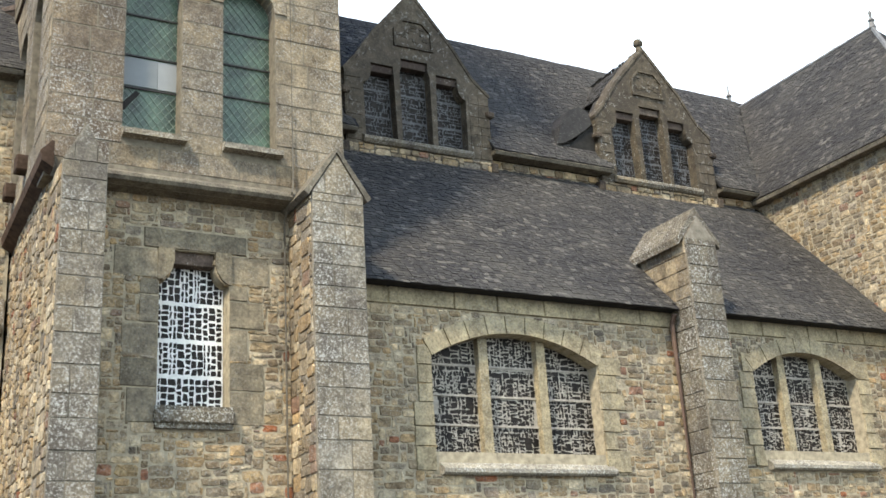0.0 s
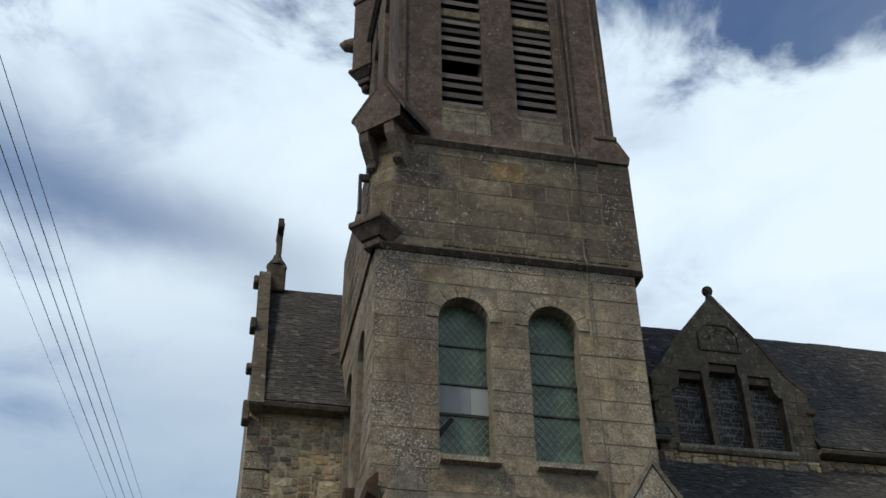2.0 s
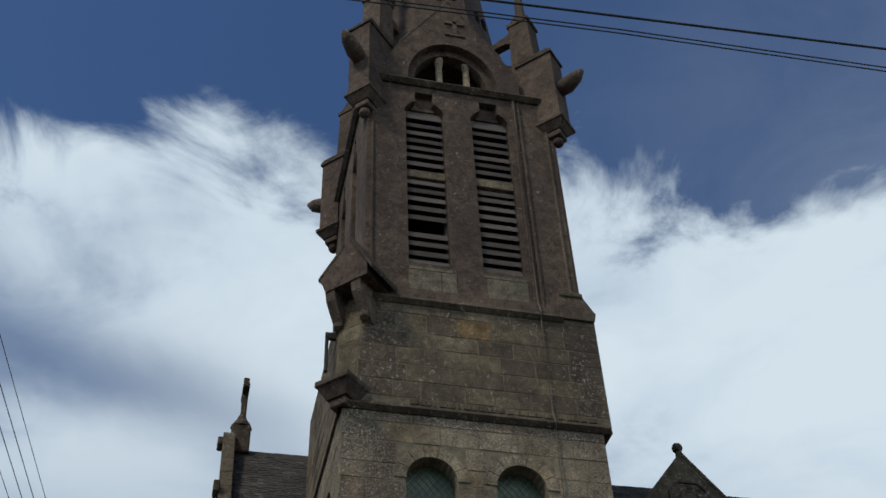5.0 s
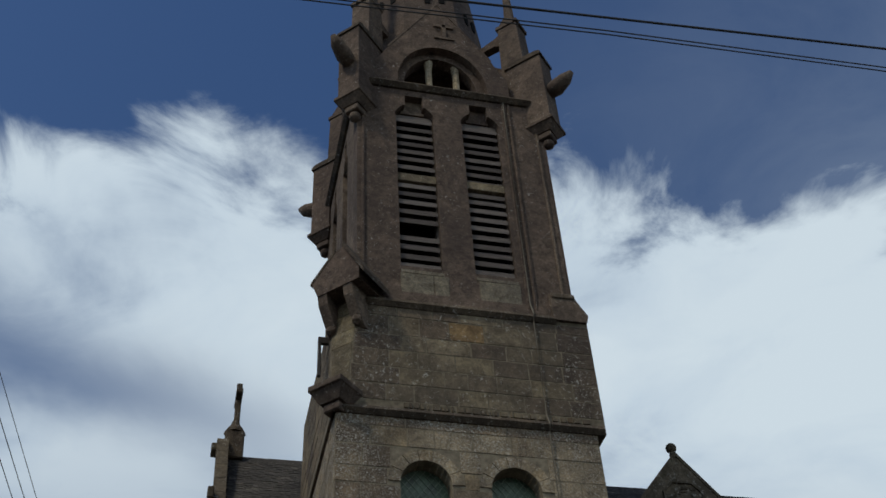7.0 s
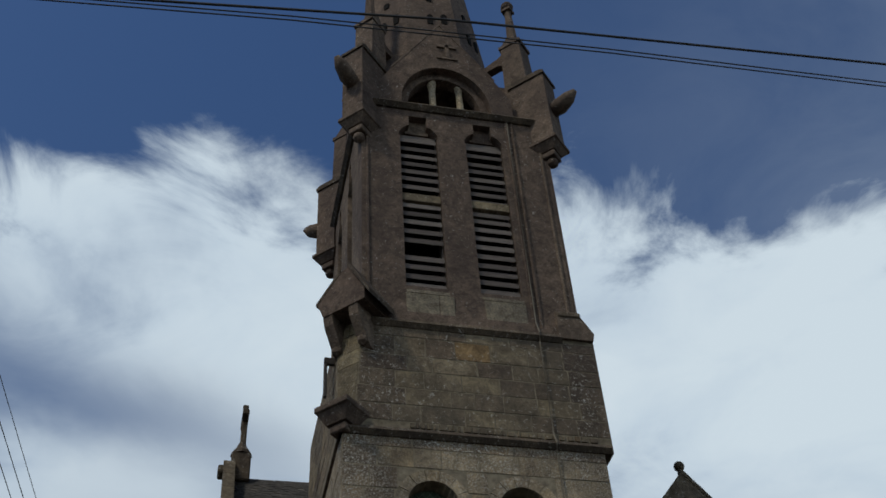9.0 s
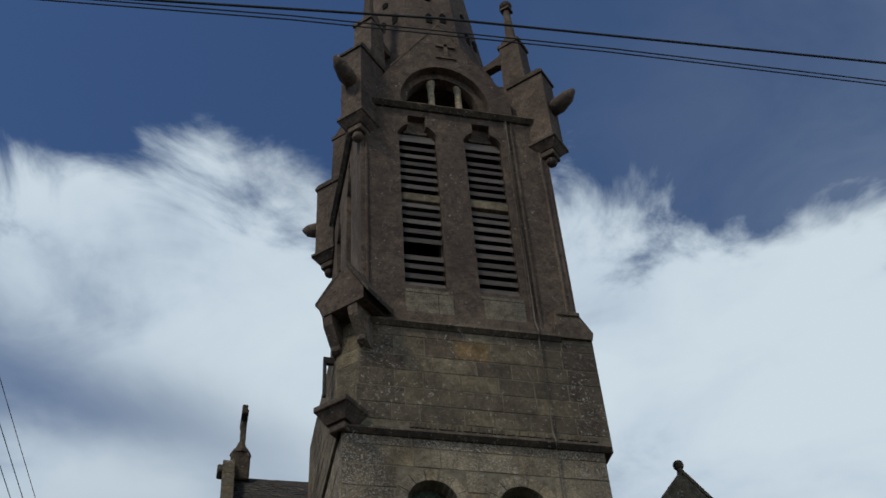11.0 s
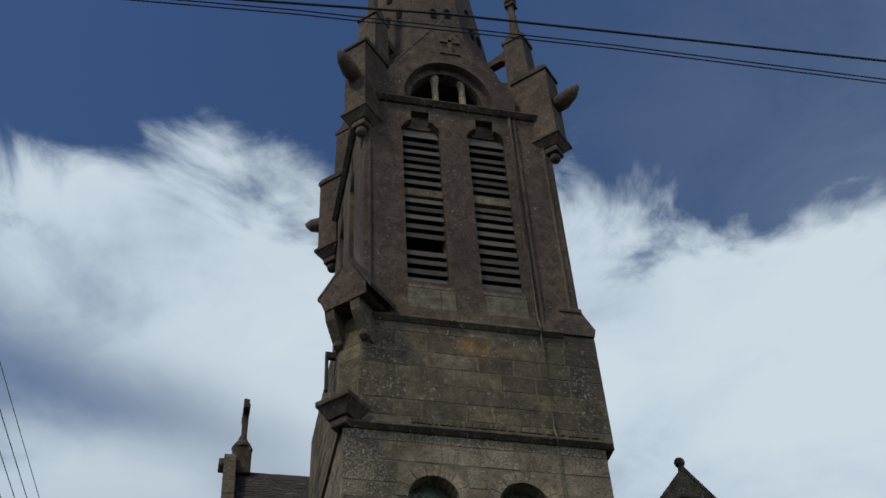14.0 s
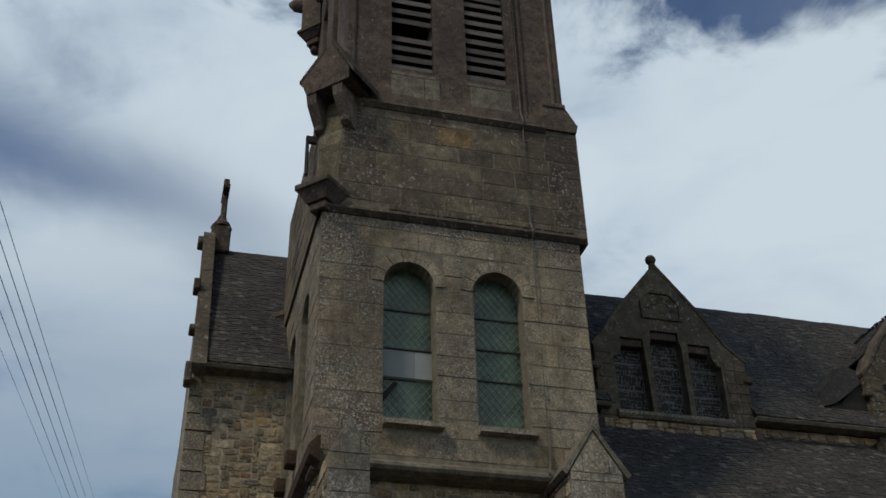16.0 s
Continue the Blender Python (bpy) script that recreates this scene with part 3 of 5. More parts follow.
def mosaic(parent, outline, y, bands, cell, line, base, seed, name="tracery", wild=0.25, bar=0.03, upright=False, even=False):
    """A slab-glass light: cement tracery with small dark panes. bands: the heights of its panels' joints."""
    rng = random.Random(seed)
    bm = bmnew()
    plate(bm, outline, [], y, y + 0.04)
    pane = part(name, bm, base, parent)
    vs, fs = [], []
    for za, zb in zip(bands, bands[1:]):
        z = za + bar
        while z < zb - bar - 0.01:
            h = (zb - bar - z) if upright else min(rng.uniform(*cell) * 0.9, zb - bar - z)
            if upright and not even and rng.random() < 0.5:
                h *= rng.choice((0.5, 0.35, 0.65))
            s = span(outline, z, z + h)
            if s and h > 0.015:
                x = s[0] + bar * 0.6
                while x < s[1] - bar * 0.6 - 0.01:
                    w = min(rng.uniform(*cell) * (1.0 if even else 0.8 if rng.random() < 0.7 else 1.6), s[1] - bar * 0.6 - x)
                    if s[1] - bar * 0.6 - x - w < cell[0] * 0.5:
                        w = s[1] - bar * 0.6 - x
                    if rng.random() > 0.015 and w > 0.015:
                        if upright and h > cell[1] * 1.2:
                            n_cut = max(1, round(h / rng.uniform(*cell)))
                            zs = [z + h * (q + (rng.uniform(-0.2, 0.2) * (0.7 if even else 1.0) if 0 < q < n_cut else 0)) / n_cut for q in range(n_cut + 1)]
                        else:
                            zs = [z, z + h]
                        cuts = [(x, x + w)] if rng.random() > 0.12 or w < 0.08 else [(x, x + w * 0.45), (x + w * 0.5, x + w)]
                        for (p, q), (z_lo, z_hi) in ((cut, zz) for cut in cuts for zz in zip(zs, zs[1:])):
                            j = lambda: rng.uniform(-wild, wild) * 0.04
                            k = len(vs)
                            g = line / 2
                            quad = [(p + g + j(), z_lo + g + j()), (q - g + j(), z_lo + g + j()), (q - g + j(), z_hi - g + j()), (p + g + j(), z_hi - g + j())]
                            ring8 = []
                            for i in range(4):
                                (ax, az), (bx, bz), (cx, cz) = quad[i - 1], quad[i], quad[(i + 1) % 4]
                                ring8 += [(bx + (ax - bx) * 0.10, bz + (az - bz) * 0.10), (bx + (cx - bx) * 0.10, bz + (cz - bz) * 0.10)]
                            vs += [(a, y - 0.006, b) for a, b in ring8] + [(a, y + 0.01, b) for a, b in ring8]
                            fs += [tuple(range(k, k + 8))] + [(k + i, k + 8 + i, k + 8 + (i + 1) % 8, k + (i + 1) % 8) for i in range(8)]
                    x += w
            z += h
    me = bpy.data.meshes.new("glass_mosaic")
    me.from_pydata(vs, [], fs)
    me.materials.append(dark_glass)
    ob = new("glass_mosaic", me)
    attach(ob, pane if parent.parent is None else parent)
    tagged(ob, kind="stuff")
    return pane


# ---- ground ----
bm = bmnew()
bmesh.ops.create_grid(bm, x_segments=40, y_segments=40, size=1500)
tagged(part("ground", bm, ground_mat), "grey asphalt and gravel ground round the church", "ground", kind="structure")

# ---- tower ----
TX0, TX1, TY0, TY1 = 2.15, 6.68, 15.0, 19.6
tower = thing("church_tower", "weathered granite church tower with buttresses, belfry and spire", "tower", (4.42, 17.3, 0))
WT = west(TX0)

# lower stage: rubble between two buttresses
LOW = 15.25
low_win = shouldered(3.85, 4.88, 4.79, 6.62, 7.09, 0.21)
bm = bmnew()
plate(bm, [(TX0 + 0.14, -0.1), (TX1, -0.1), (TX1, 8.0), (TX0 + 0.14, 8.0)], [low_win], LOW, LOW + 0.55)
low_wall = part("lower_wall", bm, mortar_mat, tower, "yellow-grey rubble wall of the lower stage")
bm = bmnew()
plate(bm, [(-TY1, -0.1), (-LOW - 0.02, -0.1), (-LOW - 0.02, 8.1), (-TY1, 8.1)], [], 0.12, 0.16, WT)
low_west = part("lower_side_wall", bm, mortar_mat, tower)
# unseen inner walls and lid, coloured with the interior's shade
bm = bmnew()
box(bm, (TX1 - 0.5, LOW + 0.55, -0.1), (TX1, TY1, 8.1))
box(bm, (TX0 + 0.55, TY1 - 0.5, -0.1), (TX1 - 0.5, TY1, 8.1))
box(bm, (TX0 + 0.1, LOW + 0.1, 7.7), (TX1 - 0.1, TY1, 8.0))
part("inner_wall", bm, interior_shade_mat, tower)

# quoined surround of the lower window
surround = []
rng = random.Random(5)
z = 4.55
while z < 6.62:
    h = rng.choice((0.34, 0.42, 0.5))
    h = min(h, 6.64 - z)
    if h < 0.1:
        break
    for side in (-1, 1):
        w = rng.choice((0.28, 0.42, 0.52))
        x = 3.85 - w / 2 if side < 0 else 4.88 + w / 2
        surround.append((x, z + h / 2, w - 0.012, h - 0.012, LOW - 0.016, 0.12))
    z += h
surround += [(3.52, 6.86, 0.64, 0.44, LOW - 0.016, 0.12), (5.19, 6.86, 0.60, 0.44, LOW - 0.016, 0.12)]
surround += [(4.39, 7.25, 1.55, 0.30, LOW - 0.02, 0.14)]
lay(low_wall, surround, BLOCKS, jamb_mat, ashlar_joined, name="jamb_stone")
for sx in (-1, 1):
    bm = bmnew()
    c = 4.365 + sx * 0.515
    prism(bm, [(c, 6.62), (c - sx * 0.05, 6.64), (c - sx * 0.12, 6.70), (c - sx * 0.18, 6.80), (c - sx * 0.21, 6.91), (c - sx * 0.21, 7.10), (c + sx * 0.03, 7.10), (c + sx * 0.03, 6.62)], LOW - 0.045, LOW + 0.3)
    part("window_shoulder", bm, jamb_mat, low_wall)
holes_low = [[(s[0] - s[2] / 2, s[1] - s[3] / 2), (s[0] + s[2] / 2, s[1] - s[3] / 2), (s[0] + s[2] / 2, s[1] + s[3] / 2), (s[0] - s[2] / 2, s[1] + s[3] / 2)] for s in surround] + [low_win, [(3.80, 4.45), (4.95, 4.45), (4.95, 4.80), (3.80, 4.80)]]
lay(low_wall, rubble(2.6, 6.1, 1.5, 8.0, LOW - 0.011, 0.08, holes_low, 11), RUBBLE, rubble_mat, rubble_joined, near=4.4, limit=300)
lay(low_west, rubble(-18.6, -15.27, 3.0, 7.95, 0.09, 0.08, [], 12), RUBBLE, rubble_mat, rubble_joined, WT, near=-15, limit=200)
lw = bmnew()
box(lw, (3.80, LOW - 0.13, 4.55), (4.94, LOW + 0.25, 4.73), None, 0.02)
prism(lw, [(3.82, 4.72), (4.92, 4.72), (4.92, 4.80), (3.82, 4.80)], LOW - 0.06, LOW + 0.3)
box(lw, (3.82, LOW - 0.08, 4.48), (4.92, LOW + 0.2, 4.55))
part("window_sill", lw, pier_mat, tower, "thick dark stone sill spotted with lichen")
mosaic(tower, shouldered(3.86, 4.87, 4.80, 6.62, 7.08, 0.20), LOW + 0.26, (4.80, 5.28, 5.80, 6.36, 7.1), (0.075, 0.12), 0.021, cement_white, 7, "white_tracery", 0.3, 0.022, True, True)


bm = bmnew()
box(bm, (4.06, LOW + 0.06, 6.90), (4.67, LOW + 0.30, 7.10), None, 0.01)
part("head_block", bm, tower_dark, low_wall, "dark stone block in the notched window head")


# buttresses with gabled tops
def buttress(x0, x1, yf, yb, top, peak, sidemat, seed, coping):
    c = (x0 + x1) / 2
    bm = bmnew()
    prism(bm, [(x0, -0.1), (x1, -0.1), (x1, top), (c, peak), (x0, top)], yf, yb)
    b = part("buttress", bm, mortar_dark, tower, "grey ashlar buttress with a gabled top")
    st, z, i, r = [], 0.0, 0, random.Random(seed)
    while z < top - 0.05:
        h = r.uniform(0.30, 0.42)
        if z + h > top - 0.1:
            h = top - z
        if i % 3 == 2 and x1 - x0 < 0.7:
            cuts = [x0, x1]
        else:
            cuts = [x0, x0 + (x1 - x0) * r.choice((0.38, 0.5, 0.62)), x1]
        for a, e in zip(cuts, cuts[1:]):
            st.append(((a + e) / 2, z + h / 2, e - a - 0.010, h - 0.010, yf - 0.012, 0.06))
        z += h
        i += 1
    lay(b, st, BLOCKS, ashlar_grey, ashlar_joined, name="ashlar_block")
    for sgn in ((-1, 1) if coping else ()):
        bm = bmnew()
        e = x0 if sgn < 0 else x1
        n = Vector((sgn * (peak - top), 0, abs(c - e))).normalized() * 0.05
        prism(bm, [(e + sgn * 0.06, top - 0.06), (c, peak + 0.02), (c + n.x * 0.0, peak + 0.11), (e + sgn * 0.12 + n.x * 0.2, top + 0.0)], yf - 0.03, yb)
        part("gable_coping", bm, coping, b)
    for a, e in ((x0, (x0 + c) / 2), ((x0 + c) / 2 + 0.004, (c + x1) / 2), ((c + x1) / 2 + 0.004, x1)):
        bm = bmnew()
        f = lambda x: top + (peak - top) * (1 - abs(x - c) / (c - x0))
        pts = [(a + 0.004, top + 0.004), (e - 0.004, top + 0.004), (e - 0.004, max(f(e) - 0.02, top + 0.012))] + ([(c, peak - 0.03)] if a < c < e else []) + [(a + 0.004, max(f(a) - 0.02, top + 0.012))]
        prism(bm, pts, yf - 0.016, yf + 0.02)
        part("gable_stone", bm, ashlar_grey, b)
    return b


but_l = buttress(2.29, 2.88, 14.3, LOW + 0.02, 7.88, 8.45, ashlar_grey, 1, None)
but_r = buttress(5.83, 6.66, 14.3, LOW + 0.02, 7.88, 8.55, ashlar_grey, 2, grey_brown_mat)
for xs, seed in ((2.29, 31), (5.83, 32)):
    mt = west(xs)
    lay(but_l if seed == 31 else but_r, rubble(-LOW, -14.33, 2.0, 7.85, -0.02, 0.05, [], seed, 0.08), RUBBLE, rubble_mat, rubble_joined, mt, limit=120)

# string course over the lower stage
bm = bmnew()
prof = [(14.82, 7.98), (14.86, 7.93), (15.02, 7.90), (15.3, 7.88), (15.3, 8.18), (15.0, 8.13), (14.83, 8.03)]
def run_x(bm, prof, x0, x1):
    a = [bm.verts.new((x0, y, z)) for y, z in prof]
    b = [bm.verts.new((x1, y, z)) for y, z in prof]
    bm.faces.new(a)
    bm.faces.new(b[::-1])
    for i in range(len(prof)):
        bm.faces.new((a[i], b[i], b[(i + 1) % len(prof)], a[(i + 1) % len(prof)]))
def run_y(bm, prof, y0, y1):
    a = [bm.verts.new((x, y0, z)) for x, z in prof]
    b = [bm.verts.new((x, y1, z)) for x, z in prof]
    bm.faces.new(a)
    bm.faces.new(b[::-1])
    for i in range(len(prof)):
        bm.faces.new((a[i], b[i], b[(i + 1) % len(prof)], a[(i + 1) % len(prof)]))
run_x(bm, prof, 2.88, 5.83)
part("string_course", bm, grey_brown_mat, tower)
bm = bmnew()
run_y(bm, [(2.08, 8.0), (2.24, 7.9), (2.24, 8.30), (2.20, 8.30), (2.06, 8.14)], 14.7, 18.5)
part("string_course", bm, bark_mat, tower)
for y in (16.7, 17.9):
    bm = bmnew()
    box(bm, (1.98, y - 0.13, 8.60), (2.2, y + 0.13, 8.86), None, 0.02)
    part("corbel", bm, bark_mat, tower)

# middle stage with twin round-headed windows
WINS = ((3.20, 4.05), (4.70, 5.55))
heads = [arch(a, b, 8.82, 11.2, 0.425) for a, b in WINS]
bm = bmnew()
plate(bm, [(TX0, 7.9), (TX1, 7.9), (TX1, 12.5), (TX0, 12.5)], heads, TY0, TY0 + 0.5)
mid_wall = part("middle_wall", bm, mortar_pale, tower, "lichened granite ashlar wall of the middle stage")
ring = [arch(a - 0.2, b + 0.2, 11.2, 11.2, 0.625) for a, b in WINS]
mid_stones = courses(TX0, TX1, 8.20, 12.44, (0.30, 0.42), (0.36, 0.72), TY0 - 0.006, 0.05, heads + ring, 0.009, 41)
lay(mid_wall, [q for q in mid_stones if q[0] > 3.0 and q[1] < 12.05], BLOCKS, ashlar_mat, ashlar_joined, name="ashlar_block", near=4.4)
lay(mid_wall, [q for q in mid_stones if q[0] <= 3.0 or q[1] >= 12.05], BLOCKS, brown_ashlar, ashlar_joined, name="ashlar_block", near=4.4)
for a, b in WINS:
    voussoirs(mid_wall, (a + b) / 2, 11.2, (b - a) / 2, 0.425, 0.20, 7, TY0 - 0.02, TY0 + 0.3, ashlar_mat)
SIDE_WINS = ((-16.85, -16.0), (-18.35, -17.5))
wheads = [arch(u0, u1, 8.82, 11.2, 0.425) for u0, u1 in SIDE_WINS]
bm = bmnew()
plate(bm, [(-TY1, 8.1), (-TY0 - 0.5, 8.1), (-TY0 - 0.5, 12.5), (-TY1, 12.5)], wheads, 0.0, 0.5, WT)
mid_west = part("middle_side_wall", bm, mortar_pale, tower)
lay(mid_west, courses(-TY1, -TY0, 8.35, 12.44, (0.30, 0.42), (0.36, 0.72), -0.005, 0.05, wheads, 0.007, 42), BLOCKS, ashlar_mat, ashlar_joined, WT, name="ashlar_block", near=-15)
bm = bmnew()
box(bm, (TX1 - 0.5, TY0 + 0.5, 8.0), (TX1, TY1, 12.5))
box(bm, (TX0 + 0.5, TY1 - 0.5, 8.0), (TX1 - 0.5, TY1, 12.5))
part("rear_wall", bm, tower_dark, tower)
bm = bmnew()
for u0, u1 in SIDE_WINS:
    plate(bm, arch(u0, u1, 8.82, 11.2, 0.425), [], 0.3, 0.33)
bmesh.ops.transform(bm, matrix=WT, verts=bm.verts)
part("side_window_glass", bm, dark_glass, tower)


def lancet(a, b, bars, patched):
    win = bmnew()
    plate(win, arch(a, b, 8.82, 11.2, 0.425), [], TY0 + 0.29, TY0 + 0.32)
    w = part("lancet_window", win, green_glass, tower, "green leaded glass behind a diamond wire lattice")
    for z in bars:
        bm = bmnew()
        box(bm, (a, TY0 + 0.255, z - 0.013), (b, TY0 + 0.275, z + 0.013))
        part("saddle_bar", bm, iron_mat, w)
    bm = bmnew()
    h, c, p = 0.425, (a + b) / 2, 0.125
    top = lambda x: 11.2 + math.sqrt(max(0.0, h * h - (x - c) ** 2))
    for s in (-1, 1):
        k = -40
        while k < 60:
            # each strand runs at a steep slant
            x0 = a + k * p
            pts = []
            for t in range(0, 61):
                x = a + (b - a) * t / 60
                z = 8.82 + s * (x - x0) * 1.25
                if 8.82 < z < top(x) and not (patched and 9.62 < z < 10.12):
                    pts.append((x, z))
            if len(pts) > 1:
                (xa, za), (xb, zb) = pts[0], pts[-1]
                segs = [((xa, za), (xb, zb))]
                if patched and min(za, zb) < 9.62 and max(za, zb) > 10.12:
                    lowp = [q for q in pts if q[1] <= 9.62]
                    upp = [q for q in pts if q[1] >= 10.12]
                    segs = [(g[0], g[-1]) for g in (lowp, upp) if len(g) > 1]
                for (xa, za), (xb, zb) in segs:
                    d = 0.005
                    prism(bm, [(xa - d, za), (xa + d, za), (xb + d, zb), (xb - d, zb)], TY0 + 0.275, TY0 + 0.281)
            k += 1
    tagged(part("wire_lattice", bm, lattice_mat, w), kind="stuff")
    if patched:
        for x0, x1, m in ((a, a + 0.56, pale_pane), (a + 0.565, b, pale_pane_b)):
            bm = bmnew()
            box(bm, (x0, TY0 + 0.272, 9.64), (x1, TY0 + 0.285, 10.11))
            part("replacement_pane", bm, m, w, "pale grey replacement pane")
        # dark patch on the glass, painted as the shade within a gap
        bm = bmnew()
        prism(bm, [(a, 9.28), (a + 0.24, 9.56), (a + 0.30, 9.52), (a + 0.02, 9.14)], TY0 + 0.265, TY0 + 0.272)
        part("gap_shade_patch", bm, interior_shade_mat, w)


lancet(*WINS[0], (9.60, 10.14, 10.84), True)
lancet(*WINS[1], (9.72, 10.28, 10.86), False)
for a, b in WINS:
    bm = bmnew()
    run_x(bm, [(TY0 - 0.15, 8.66), (TY0 + 0.02, 8.64), (TY0 + 0.28, 8.66), (TY0 + 0.28, 8.90), (TY0 + 0.02, 8.80), (TY0 - 0.15, 8.74)], a - 0.01, b + 0.07)
    part("window_sill", bm, ashlar_grey, tower, "weathered stone window sill")

# string course and inscription band
bm = bmnew()
prof2 = [(TY0 - 0.10, 12.50), (TY0 - 0.03, 12.42), (TY0 + 0.3, 12.42), (TY0 + 0.3, 12.62), (TY0 - 0.03, 12.60)]
run_x(bm, prof2, TX0 - 0.05, TX1 + 0.12)
part("string_course", bm, trim_mat, tower)
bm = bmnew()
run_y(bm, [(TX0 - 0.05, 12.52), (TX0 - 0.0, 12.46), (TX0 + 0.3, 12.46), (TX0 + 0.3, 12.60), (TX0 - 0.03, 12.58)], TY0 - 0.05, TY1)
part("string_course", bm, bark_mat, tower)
rng = random.Random(9)
x = 3.3
while x < 6.55:
    w = rng.uniform(0.03, 0.13)
    bm = bmnew()
    box(bm, (x, TY0 + 0.004, 12.65), (x + w, TY0 + 0.10, 12.74 + rng.uniform(0, 0.03)), None, 0.006)
    part("inscription_bar", bm, upper_mat, tower)
    x += w + rng.choice((0.025, 0.03, 0.06))

# upper stage with canted corners
UX0, UX1, UY0, UY1 = 2.10, 6.88, 15.03, 19.6
def canted(bm, x0, x1, y0, y1, c, z):
    e = 0.03
    return [bm.verts.new(p) for p in ((x0 + c, y0, z), (x1 - e, y0, z), (x1, y0 + e, z), (x1, y1 - e, z), (x1 - e, y1, z), (x0 + c, y1, z), (x0, y1 - c, z), (x0, y0 + c, z))]
bm = bmnew()
a, b = canted(bm, UX0, UX1, UY0, UY1, 0.22, 12.5), canted(bm, UX0, UX1, UY0, UY1, 0.42, 15.0)
bm.faces.new(a[::-1])
bm.faces.new(b)
for i in range(8):
    bm.faces.new((a[i], a[(i + 1) % 8], b[(i + 1) % 8], b[i]))
upper = part("upper_wall", bm, mortar_upper, tower, "stained ashlar wall of the upper stage with canted corners")
ed = lambda z: (UX0 + 0.23 + 0.2 * (z - 12.5) / 2.5, UX1 - 0.01)
front = courses(0, 0, 12.78, 14.86, (0.32, 0.44), (0.40, 0.85), UY0 - 0.005, 0.04, [], 0.010, 51, ed)
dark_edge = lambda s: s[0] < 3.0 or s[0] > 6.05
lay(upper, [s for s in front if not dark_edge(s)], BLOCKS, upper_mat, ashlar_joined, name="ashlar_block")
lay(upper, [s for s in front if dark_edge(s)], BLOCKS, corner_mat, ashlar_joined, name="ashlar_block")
lay(upper, courses(-UY1 + 0.45, -UY0 - 0.44, 12.7, 14.9, (0.32, 0.44), (0.40, 0.85), -0.005, 0.04, [], 0.007, 52), BLOCKS, upper_mat, ashlar_joined, west(UX0), name="ashlar_block")
for xq, yq, rot in ((UX0, UY0, -45),):
    q = Matrix.Translation((xq + 0.16, yq + 0.16, 0)) @ Matrix.Rotation(radians(rot), 4, "Z")
    cant = lambda z: 0.22 + 0.2 * (z - 12.5) / 2.5
    edge_stones = courses(0, 0, 12.8, 14.9, (0.32, 0.42), (0.25, 0.4), -0.012, 0.04, [], 0.009, 53, lambda z: (-cant(z) * 0.69, cant(z) * 0.69))
    lay(upper, [(x, z, w, h, y + (cant(z) / 2 - 0.16) * 1.414, d) for x, z, w, h, y, d in edge_stones], BLOCKS, canted_mat, ashlar_joined, q, name="ashlar_block")

# string course under the belfry
bm = bmnew()
run_x(bm, [(UY0 - 0.09, 14.94), (UY0 - 0.02, 14.86), (UY0 + 0.3, 14.86), (UY0 + 0.3, 15.10), (UY0 - 0.02, 15.06)], UX0 + 0.55, 6.25)
part("string_course", bm, trim_mat, tower)
bm = bmnew()
a, b = canted(bm, UX0, UX1, UY0, UY1, 0.42, 15.0), canted(bm, 2.5, 6.58, 15.1, 19.4, 0.02, 15.75)
bm.faces.new(a[::-1])
bm.faces.new(b)
for i in range(8):
    bm.faces.new((a[i], a[(i + 1) % 8], b[(i + 1) % 8], b[i]))
part("weathering", bm, tower_dark, tower)

# belfry
BX0, BX1, BY0, BY1, BZ0, BZ1 = 2.50, 6.64, 15.08, 19.3, 15.0, 21.4
LOUV = ((3.34, 4.16), (4.80, 5.62))
lv = [louvre_head(a, b, 15.98) for a, b in LOUV]
bm = bmnew()
plate(bm, [(BX0, BZ0), (BX1, BZ0), (BX1, BZ1), (BX0, BZ1)], lv, BY0, BY0 + 0.45)
belfry = part("belfry_wall", bm, tower_dark, tower, "dark weathered granite belfry wall with louvred openings")
bm = bmnew()
plate(bm, [(-BY1, BZ0), (-BY0 - 0.45, BZ0), (-BY0 - 0.45, BZ1), (-BY1, BZ1)], [shouldered(-17.0, -16.35, 15.98, 20.34, 21.10, 0.20), shouldered(-18.5, -17.85, 15.98, 20.34, 21.10, 0.20)], 0, 0.45, west(BX0))
part("belfry_side_wall", bm, tower_dark, tower)
bm = bmnew()
box(bm, (BX1 - 0.45, BY0 + 0.45, BZ0), (BX1, BY1, BZ1))
box(bm, (BX0 + 0.45, BY1 - 0.45, BZ0), (BX1 - 0.45, BY1, BZ1))
box(bm, (BX0 + 0.3, BY0 + 0.3, BZ1 - 0.2), (BX1 - 0.3, BY1 - 0.3, BZ1 - 0.05))
part("belfry_rear_wall", bm, tower_dark, tower)
# added sheet behind the louvres, coloured dark so that their gaps look deep
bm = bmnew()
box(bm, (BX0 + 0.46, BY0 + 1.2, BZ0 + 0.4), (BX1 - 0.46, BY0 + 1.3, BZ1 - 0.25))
part("louvre_backing", bm, interior_shade_mat, tower)
rng = random.Random(4)
